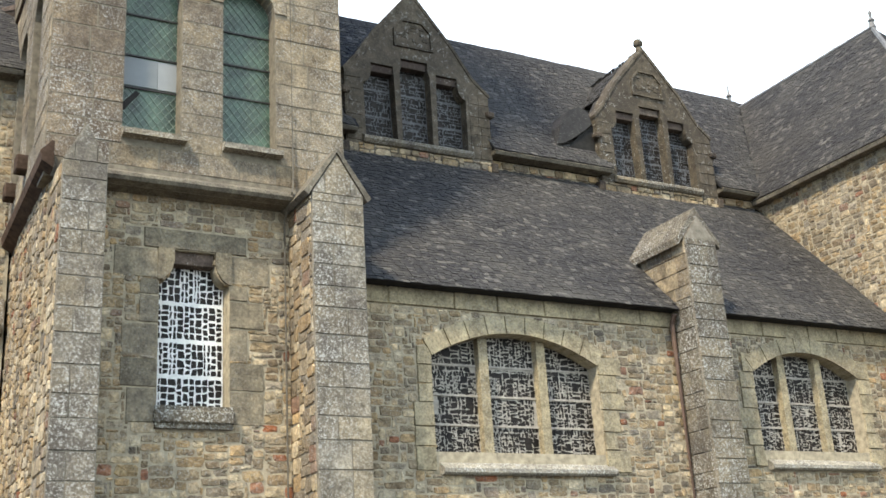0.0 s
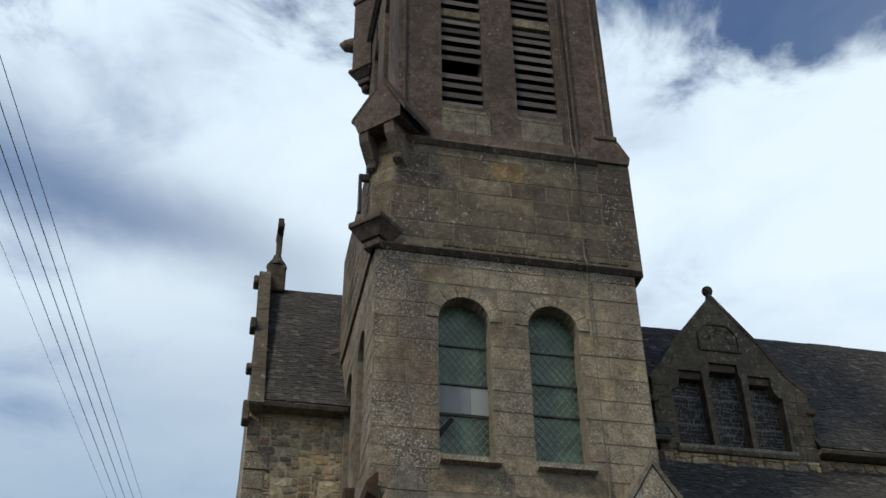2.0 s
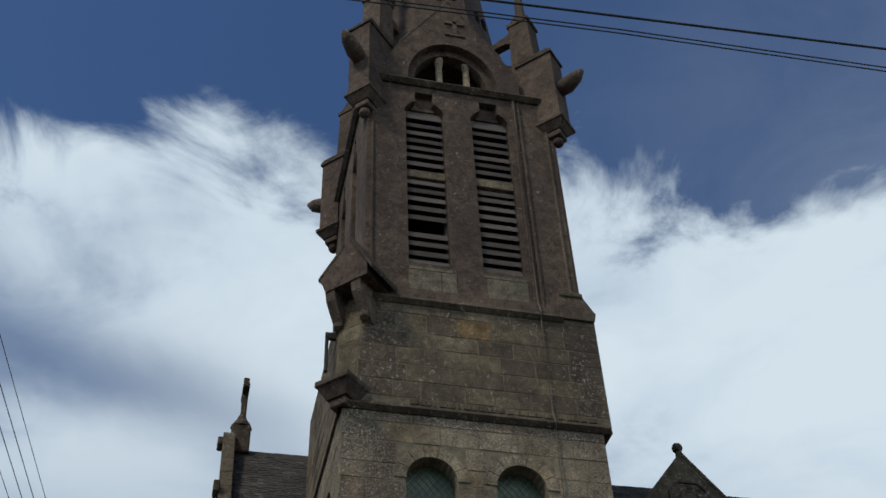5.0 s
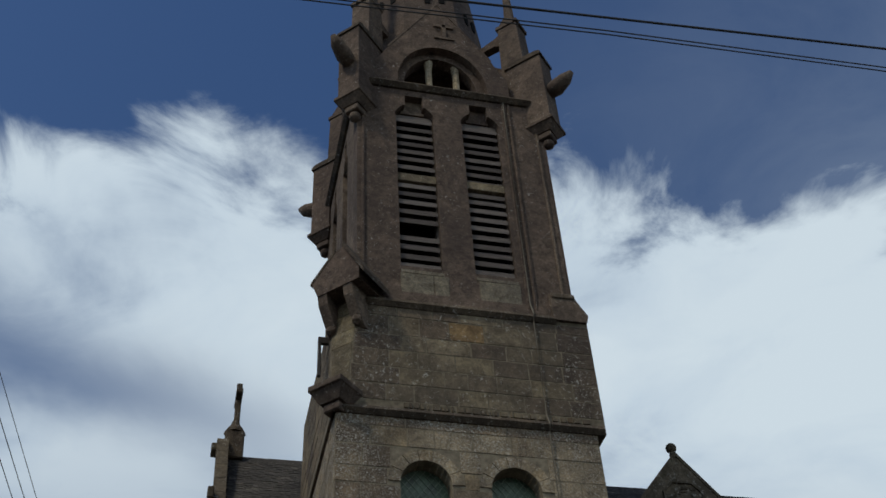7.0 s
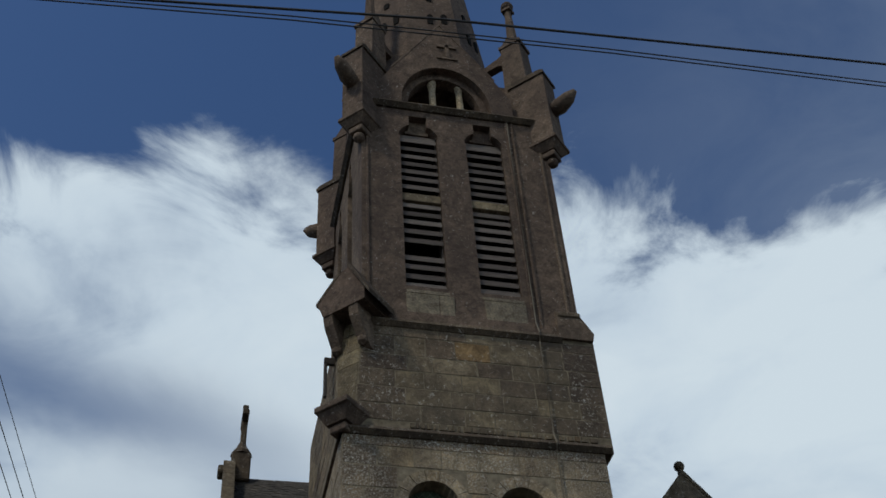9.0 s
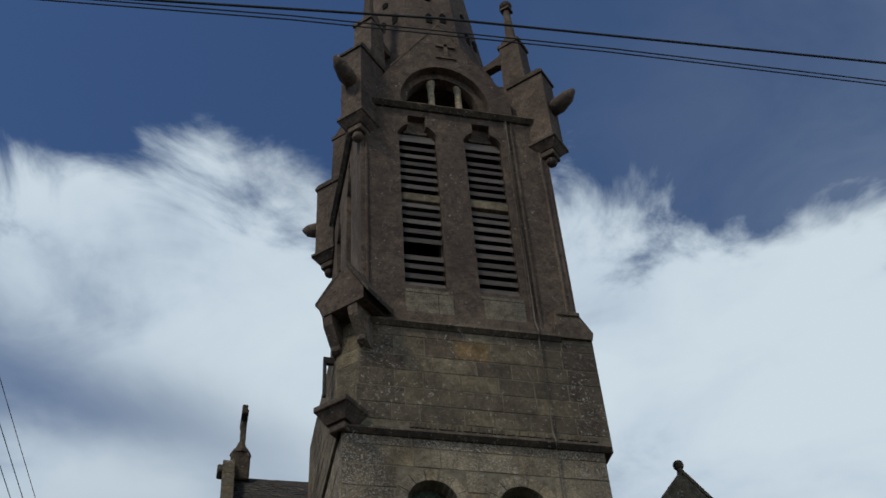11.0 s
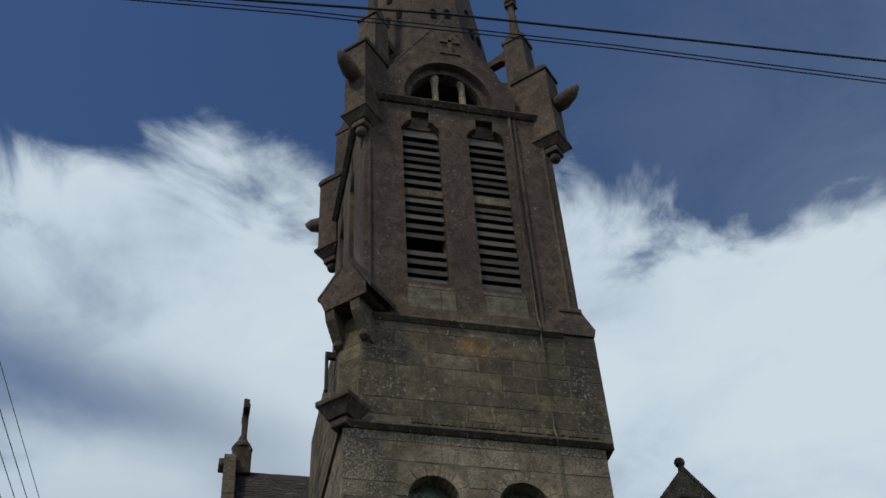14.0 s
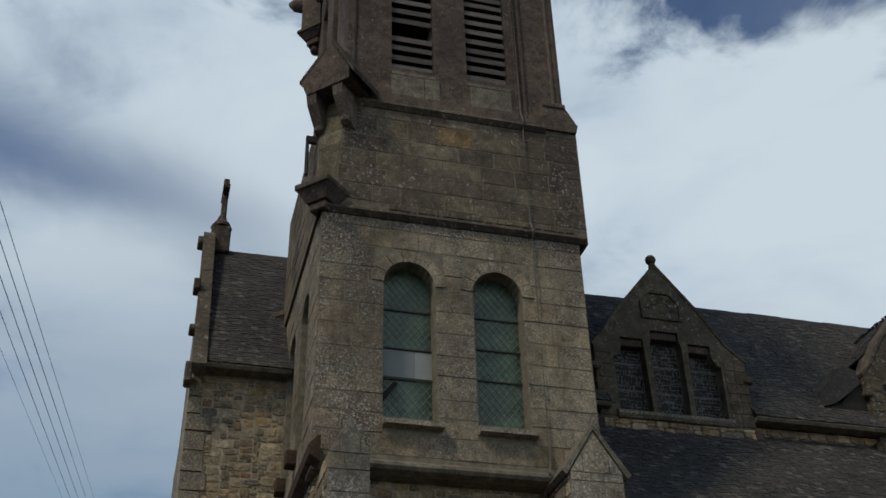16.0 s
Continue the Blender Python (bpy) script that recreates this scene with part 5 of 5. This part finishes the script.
box(bm, (0.42, 23.1, -0.1), (22, 23.5, 11.0))
part("gable_wall", bm, ashlar_grey, nave)
NV = Vector((0, NRY - 18.2, NR - NE)).normalized()
nl = math.hypot(NRY - 18.2, NR - NE)
bm = bmnew()
run_x(bm, [(19.0, NE + 1.0), (19.0, NE + 1.17), (NRY, NR), (23.8, NE), (23.8, NE - 0.06), (NRY, NR - 0.25)], 0.62, 22.0)
for x0, x1 in ((0.62, 2.4), (6.3, 8.45), (11.55, 14.66), (17.74, 20.0)):
    run_x(bm, [(18.2, NE - 0.06), (18.2, NE), (19.0, NE + 1.17), (19.0, NE + 1.0)], x0, x1)
part("roof", bm, deck_mat, nave)
roof(nave, "slate_covering", (0.72, 18.17, NE - 0.02), (1, 0, 0), NV, 1.75, nl, lambda a, b: True, 150, seed=7, near=1.0)
roof(nave, "slate_covering", (6.3, 18.17, NE - 0.02), (1, 0, 0), NV, 15.5, nl, lambda a, b: 6.3 + a < 18.95 + b / nl * 2.6 and not any(-1.45 < 6.3 + a - c < 1.72 and b < 1.3 for c in (9.85, 16.06)), 250, seed=8, near=5.0)
for x0, x1 in ((0.7, 2.4), (6.3, 21.3)):
    x, r = x0, random.Random(int(x0 * 10))
    while x < x1:
        w = r.uniform(0.35, 0.5)
        bm = bmnew()
        dz = r.uniform(-0.012, 0.012)
        run_x(bm, [(NRY - 0.16, NR - 0.20 + dz), (NRY - 0.02, NR + 0.05 + dz), (NRY + 0.02, NR + 0.05 + dz), (NRY + 0.16, NR - 0.20 + dz)], x, x + w - 0.01)
        part("ridge_tile", bm, slate_mat, nave)
        x += w
# eaves boards, broken by the dormers
for x0, x1 in ((0.62, 2.2), (6.8, 8.42), (11.56, 14.63), (17.78, 19.0)):
    bm = bmnew()
    run_x(bm, [(18.16, NE - 0.06), (18.2, NE - 0.12), (NY, NE - 0.12), (NY, NE - 0.02), (18.2, NE - 0.02)], x0, x1)
    part("eaves_course", bm, grey_brown_mat, nave)

# coping of the west gable, kneelers, pedestal and cross
bm = bmnew()
g0, g1 = Vector((0, 18.12, 10.92)), Vector((0, 20.85, 15.55))
d = (g1 - g0).normalized()
up = Vector((0, -d.z, d.y))
for k in range(9):
    a, b = g0 + (g1 - g0) * (k / 9), g0 + (g1 - g0) * ((k + 1) / 9 - 0.002)
    cb = bmnew()
    vs = [cb.verts.new((x, p.y + up.y * t, p.z + up.z * t)) for p in (a, b) for x, t in ((0.41, -0.1), (0.66, -0.1), (0.66, 0.12), (0.41, 0.12))]
    cb.faces.new(vs[:4])
    cb.faces.new(vs[4:][::-1])
    for i in range(4):
        cb.faces.new((vs[i], vs[4 + i], vs[4 + (i + 1) % 4], vs[(i + 1) % 4]))
    part("gable_coping", cb, dormer_mat, nave)
bm.free()
for y, z, s in ((18.25, 10.85, 0.20), (18.95, 12.14, 0.06), (19.45, 13.4, 0.13), (20.75, 15.3, 0.10)):
    bm = bmnew()
    box(bm, (0.30, y - 0.16, z - s), (0.43, y + 0.16, z + s), None, 0.025)
    part("kneeler", bm, dormer_mat, nave)
bm = bmnew()
box(bm, (0.57, 20.8, 15.2), (0.99, 21.2, 15.9), None, 0.03)
lathe(bm, [(0.24, 15.9), (0.22, 15.98), (0.12, 16.12), (0.08, 16.24)], 8, Matrix.Translation((0.78, 21.0, 0)))
part("gable_pedestal", bm, trim_mat, nave)
bm = bmnew()
box(bm, (0.73, 20.94, 16.1), (0.86, 21.06, 17.28), None, 0.02)
box(bm, (0.72, 20.66, 16.82), (0.87, 21.34, 16.95), None, 0.02)
part("gable_cross", bm, trim_mat, nave, "stone cross on the gable, seen edge-on")
bm = bmnew()
lathe(bm, [(0.07, 15.2), (0.05, 15.4), (0.09, 15.45), (0.03, 15.55), (0.015, 15.8)], 8, Matrix.Translation((21.3, NRY, 0)))
part("ridge_finial", bm, lead_mat, nave)


# dormers with three lights
def side_light(c, s, z0):
    """Outline of an outer light: straight towards the middle, a quarter-round shoulder on the outer side."""
    pts = [(0.46, z0), (1.17, z0), (1.19, 12.22), (1.12, 12.25), (1.05, 12.33), (1.01, 12.44), (1.0, 12.70), (0.50, 12.70), (0.49, 12.40)]
    return [(c + s * x, z) for x, z in (pts if s > 0 else pts[::-1])]


def dormer(c, top, seed):
    yf = 18.36
    x0, x1 = c - 1.60, c + 1.74
    z0 = 11.04
    mid = [(c - 0.35, z0), (c + 0.35, z0), (c + 0.35, 12.62), (c + 0.31, 12.72), (c + 0.31, 12.93), (c - 0.31, 12.93), (c - 0.31, 12.72), (c - 0.35, 12.62)]
    lights = [side_light(c, -1, z0), mid, side_light(c, 1, z0)]
    bm = bmnew()
    plate(bm, [(x0, 10.66), (x1, 10.66), (x1, 12.40), (c + 1.36, 12.74), (c + 0.90, 13.42), (c, top), (c - 0.90, 13.42), (c - 1.30, 12.78), (x0, 12.45)], lights, yf, yf + 0.42)
    d = part("dormer", bm, dormer_mat, nave, "gabled stone dormer with three shouldered lights")
    for k, loop in enumerate(lights):
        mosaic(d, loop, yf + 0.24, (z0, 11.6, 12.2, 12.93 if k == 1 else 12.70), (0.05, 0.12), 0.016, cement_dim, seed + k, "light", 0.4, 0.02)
        xs = [q[0] for q in loop]
        a, b = min(xs), max(xs)
        bm = bmnew()
        run_x(bm, [(yf - 0.12, 10.93), (yf - 0.06, 10.87), (yf + 0.24, 10.87), (yf + 0.24, 11.12), (yf - 0.02, 11.05), (yf - 0.12, 10.99)], a - 0.07, b + 0.04)
        part("sill", bm, ashlar_grey, d)
        bm = bmnew()
        box(bm, (c - 0.30 if k == 1 else a + (0.02 if k == 2 else 0.2), yf + 0.06, 12.76 if k == 1 else 12.53), (c + 0.30 if k == 1 else b - (0.2 if k == 2 else 0.02), yf + 0.28, 12.925 if k == 1 else 12.695), None, 0.01)
        part("head_block", bm, tower_dark, d)
    lay(d, rubble(x0 + 0.02, x1 - 0.02, 10.60, 10.86, yf - 0.02, 0.05, [], seed), RUBBLE, rubble_mat, rubble_joined)
    lay(d, courses(c + 1.24, x1 - 0.01, 10.90, 12.36, (0.17, 0.30), (0.18, 0.34), yf - 0.012, 0.04, [], 0.014, seed + 5), BLOCKS, dormer_mat, ashlar_joined)
    lay(d, courses(x0 + 0.01, c - 1.24, 10.90, 12.40, (0.17, 0.30), (0.18, 0.34), yf - 0.012, 0.04, [], 0.014, seed + 6), BLOCKS, dormer_mat, ashlar_joined)
    # carved panel in the gable
    bm = bmnew()
    o = [(c - 0.46, 13.20), (c + 0.46, 13.20), (c + 0.46, 13.62), (c + 0.24, 13.87), (c - 0.24, 13.87), (c - 0.46, 13.62)]
    plate(bm, o, [[(c + (x - c) * 0.88, 13.54 + (z - 13.54) * 0.86) for x, z in o]], yf - 0.04, yf + 0.02)
    r = random.Random(seed)
    for _ in range(12):
        bx, bz = c + r.uniform(-0.33, 0.33), 13.5 + r.uniform(-0.15, 0.25)
        box(bm, (bx - r.uniform(0.03, 0.09), yf - 0.015, bz - r.uniform(0.02, 0.05)), (bx + r.uniform(0.03, 0.09), yf + 0.02, bz + r.uniform(0.02, 0.05)), None, 0.01)
    part("carved_panel", bm, dormer_mat, d, "worn carved relief panel")
    # coping along the gable and its ball
    for s in (-1, 1):
        e, ze = (x1, 12.40) if s > 0 else (x0, 12.45)
        k = c + s * 0.90
        bm = bmnew()
        prism(bm, [(e + s * 0.02, ze - 0.03), (e + s * 0.04, ze + 0.03), (c + s * 1.38, 12.79), (k + s * 0.04, 13.46), (c, top + 0.09), (c, top - 0.03), (k, 13.40), (c + s * 1.34, 12.74)], yf - 0.02, yf + 0.40)
        part("coping", bm, dormer_mat, d)
        bm = bmnew()
        box(bm, (e - 0.12 if s < 0 else e - 0.06, yf - 0.05, 10.62), (e + 0.06 if s < 0 else e + 0.12, yf + 0.3, 10.86), None, 0.03)
        part("kneeler", bm, trim_mat, d)
        bm = bmnew()
        box(bm, (e - 0.1, yf - 0.08, 11.9), (e + 0.1, yf + 0.1, 12.04), None, 0.03)
        part("drip_stone", bm, trim_mat, d)
    bm = bmnew()
    bmesh.ops.create_icosphere(bm, subdivisions=2, radius=0.12, matrix=Matrix.Translation((c, yf + 0.1, top + 0.24)))
    lathe(bm, [(0.08, top - 0.02), (0.06, top + 0.14)], 8, Matrix.Translation((c, yf + 0.1, 0)))
    part("ball_finial", bm, dormer_mat, d, "", True)
    # roof running back into the main roof
    bm = bmnew()
    yb = 18.2 + (top - NE) / (NR - NE) * (NRY - 18.2)
    run_y(bm, [(x0 + 0.05, 12.40), (c - 1.28, 12.74), (c - 0.90, 13.36), (c, top - 0.06), (c + 0.90, 13.36), (c + 1.32, 12.70), (x1 - 0.05, 12.36), (x1 - 0.05, 10.7), (x0 + 0.05, 10.7)], yf + 0.42, 19.2)
    run_y(bm, [(c - 0.90, 13.34), (c, top - 0.08), (c + 0.90, 13.34)], 19.2, yb + 0.3)
    part("dormer_roof", bm, slate_mat, d)
    for s in (-1, 1):
        v = Vector((s * -0.90, 0, top - 13.40))
        roof(d, "slate_covering", (c + s * 0.94, yf + 0.42, 13.34), (0, 1, 0), v, 1.6, v.length, lambda a, b: True, seed=seed + s)


dormer(9.85, 14.52, 100)
dormer(16.02, 14.45, 110)

# small slated hood beside the second dormer
bm = bmnew()
prism(bm, [(13.36, 11.64), (13.58, 11.70), (13.86, 11.88), (14.12, 12.07), (14.37, 12.27), (14.30, 12.54), (14.05, 12.66), (13.76, 12.52), (13.52, 12.14)], 18.45, 19.7)
part("roof_hood", bm, slate_mat, nave, "little slated hood on the roof")
# dark sheet painted as the shade under the hood
bm = bmnew()
prism(bm, [(13.62, 11.56), (14.42, 11.4), (14.42, 12.26), (14.1, 12.05)], 18.50, 18.54)
part("hood_shade_sheet", bm, interior_shade_mat, nave)

# ---- transept ----
tran = thing("church_transept", "projecting transept with rubble wall and hipped slate roof", "building", (21.5, 17, 0))
XW = 19.1
bm = bmnew()
plate(bm, [(-18.6, -0.1), (-13.3, -0.1), (-13.3, 10.9), (-18.6, 10.9)], [], 0, 0.6, west(XW))
tw = part("transept_wall", bm, mortar_mat, tran, "sunlit honey rubble wall")
lay(tw, rubble(-18.5, -13.4, 6.5, 10.85, -0.010, 0.07, [], 120), RUBBLE, rubble_mat, rubble_joined, west(XW), near=-16)
bm = bmnew()
box(bm, (XW + 0.6, 13.3, -0.1), (24.0, 13.9, 10.9))
box(bm, (23.4, 13.9, -0.1), (24.0, 18.6, 10.9))
part("transept_end_wall", bm, rubble_mat, tran)
EX, TZ, TR, TRX, HY = 18.88, 10.96, 15.05, 21.5, 16.1
bm = bmnew()
c4 = [bm.verts.new(p) for p in ((EX, 13.1, TZ), (24.1, 13.1, TZ), (24.1, 21.0, TZ), (EX, 21.0, TZ))]
r2 = [bm.verts.new(p) for p in ((TRX, HY, TR), (TRX, 21.0, TR))]
for f in ((c4[0], c4[1], r2[0]), (c4[1], c4[2], r2[1], r2[0]), (c4[3], c4[0], r2[0], r2[1]), (c4[2], c4[3], r2[1]), (c4[3], c4[2], c4[1], c4[0])):
    bm.faces.new(f)
part("roof", bm, deck_mat, tran)
TV = Vector((TRX - EX, 0, TR - TZ)).normalized()
tl = math.hypot(TRX - EX, TR - TZ)
roof(tran, "slate_covering", (EX - 0.02, 13.1, TZ), (0, 1, 0), TV, 8.2, tl, lambda a, b: a > b / tl * (HY - 13.1) and 13.1 + a < 18.25 + b / tl * 2.75, 250, seed=9, near=4.0)
bm = bmnew()
run_y(bm, [(EX - 0.04, TZ - 0.03), (EX - 0.02, TZ - 0.12), (XW, TZ - 0.12), (XW, TZ)], 13.1, 18.4)
part("eaves_course", bm, grey_brown_mat, tran)
bm = bmnew()
tube(bm, [(TRX, HY, TR), (TRX, 21.0, TR)], 0.07, 6)
tube(bm, [(TRX, HY, TR), (EX, 13.1, TZ)], 0.06, 6)
part("ridge_roll", bm, lead_mat, tran)
bm = bmnew()
lathe(bm, [(0.10, TR), (0.06, TR + 0.15), (0.09, TR + 0.2), (0.03, TR + 0.3), (0.05, TR + 0.42), (0.012, TR + 0.5), (0.008, TR + 0.75)], 8, Matrix.Translation((TRX, HY, 0)))
part("hip_finial", bm, lead_mat, tran, "thin metal finial")

# ---- timber porch beside the gable ----
porch = thing("timber_porch", "open timber porch with a hipped slate roof", "porch", (-0.4, 20, 0))
PE, PR = 5.84, 7.52
bm = bmnew()
c4 = [bm.verts.new(p) for p in ((-1.30, 18.3, PE), (0.42, 18.3, PE), (0.42, 20.6, PE), (-1.30, 20.6, PE))]
mid = [bm.verts.new(p) for p in ((-1.14, 18.85, 6.78), (-1.14, 20.0, 6.78))]
r2 = [bm.verts.new(p) for p in ((-0.3, 19.4, PR), (0.42, 19.4, PR))]
for f in ((c4[0], c4[1], r2[1], r2[0], mid[0]), (c4[3], c4[0], mid[0], mid[1]), (mid[1], mid[0], r2[0]), (c4[2], c4[3], mid[1], r2[0], r2[1]), (c4[0], c4[3], c4[2], c4[1])):
    bm.faces.new(f)
part("roof", bm, deck_mat, porch)
PV = Vector((0, 1.1, PR - PE)).normalized()
pl = math.hypot(1.1, PR - PE)
roof(porch, "slate_covering", (-1.34, 18.27, PE), (1, 0, 0), PV, 1.74, pl - 0.16, lambda a, b: a > b * 0.12 + max(0, b - 1.32) * 1.05, 120, seed=10, w=0.17, e=0.10)
bm = bmnew()
box(bm, (-1.25, 18.32, PE - 0.16), (0.42, 18.45, PE - 0.02))
part("beam", bm, brown_wood, porch)
bm = bmnew()
tube(bm, [(-0.32, 19.38, PR + 0.0), (0.42, 19.38, PR + 0.0)], 0.06, 6)
tube(bm, [(-0.32, 19.38, PR), (-1.14, 18.85, 6.80)], 0.035, 6)
part("ridge_roll", bm, lead_mat, porch)
bm = bmnew()
box(bm, (-1.22, 18.34, 0.0), (-1.08, 18.48, PE - 0.1), None, 0.01)
part("post", bm, brown_wood, porch)
bm = bmnew()
prism(bm, [(0.42, PE - 0.18), (-0.02, PE - 0.18), (0.04, PE - 0.30), (0.14, PE - 0.34), (0.16, PE - 0.46), (0.27, PE - 0.52), (0.29, PE - 0.70), (0.36, PE - 0.84), (0.42, PE - 0.9)], 18.34, 18.48)
part("bracket", bm, brown_wood, porch, "dark carved timber bracket")
bm = bmnew()
prism(bm, [(-1.08, 4.5), (-1.08, 4.7), (-0.6, PE - 0.18), (-0.42, PE - 0.18)], 18.36, 18.46)
part("brace", bm, brown_wood, porch)
bm = bmnew()
box(bm, (-1.25, 20.3, PE - 0.2), (0.42, 20.45, PE - 0.02))
part("beam", bm, brown_wood, porch)
bm = bmnew()
box(bm, (-1.22, 20.3, 0.0), (-1.08, 20.44, PE - 0.2), None, 0.01)
part("post", bm, brown_wood, porch)

# ---- street lamp ----
lamp = thing("street_lamp", "grey street lamp with a flared cone head on a slim pole", "street lamp", (-1.17, 15.0, 0))
lm = Matrix.Translation((-1.17, 15.0, 0))
bm = bmnew()
lathe(bm, [(0.075, 0.0), (0.065, 3.0), (0.04, 6.1), (0.035, 6.2)], 10, lm)
part("pole", bm, lamp_grey, lamp, "", True)
bm = bmnew()
lathe(bm, [(0.04, 6.16), (0.09, 6.22), (0.25, 6.40), (0.27, 6.43), (0.24, 6.47), (0.05, 6.50)], 16, lm)
part("head", bm, lamp_grey, lamp, "flared conical lamp head", True)
bm = bmnew()
lathe(bm, [(0.14, 6.29), (0.185, 6.335), (0.19, 6.337)], 16, Matrix.Translation((-1.17, 15.0 - 0.012, -0.002)))
part("diffuser", bm, pale_pane_b, lamp)
bm = bmnew()
box(bm, (-1.29, 14.95, 5.72), (-1.22, 15.05, 5.95), None, 0.01)
part("switch_box", bm, lamp_grey, lamp)

# ---- overhead cables ----
def cable(pts, r, label, fade=1.0):
    c = bpy.data.curves.new("overhead_cable", "CURVE")
    c.dimensions, c.bevel_depth, c.bevel_resolution = "3D", r, 1
    sp = c.splines.new("POLY")
    sp.points.add(len(pts) - 1)
    for q, p in zip(sp.points, pts):
        q.co = (*p, 1)
    sp.points[-1].radius = fade
    c.materials.append(cable_mat)
    tagged(new("overhead_cable", c), label, "cable", "overhead cables")


for x, y, g, r in ((-1.59, 5.40, 0.1185, 0.0030), (-1.635, 5.85, 0.119, 0.0038), (-1.68, 6.28, 0.1195, 0.0038), (-1.725, 6.84, 0.1225, 0.0034), (-1.79, 7.5, 0.132, 0.0018)):
    cable([(x + g * d, y + d, 6.6) for d in (-16, 0, 4, 9)], r, "thin black overhead cable running along the street", 0.25)
for pts, r in ((((-14, 6.25), (1.34, 8.63), (5.12, 8.975), (22, 10.5)), 0.011), (((-14, 6.65), (0.27, 8.38), (2.66, 8.575), (5.02, 8.70), (22, 9.6)), 0.006), (((-14, 6.60), (0.27, 8.33), (2.65, 8.525), (5.0, 8.645), (22, 9.5)), 0.006)):
    cable([(x, 4.5, z) for x, z in pts], r, "black overhead cable crossing above the street")
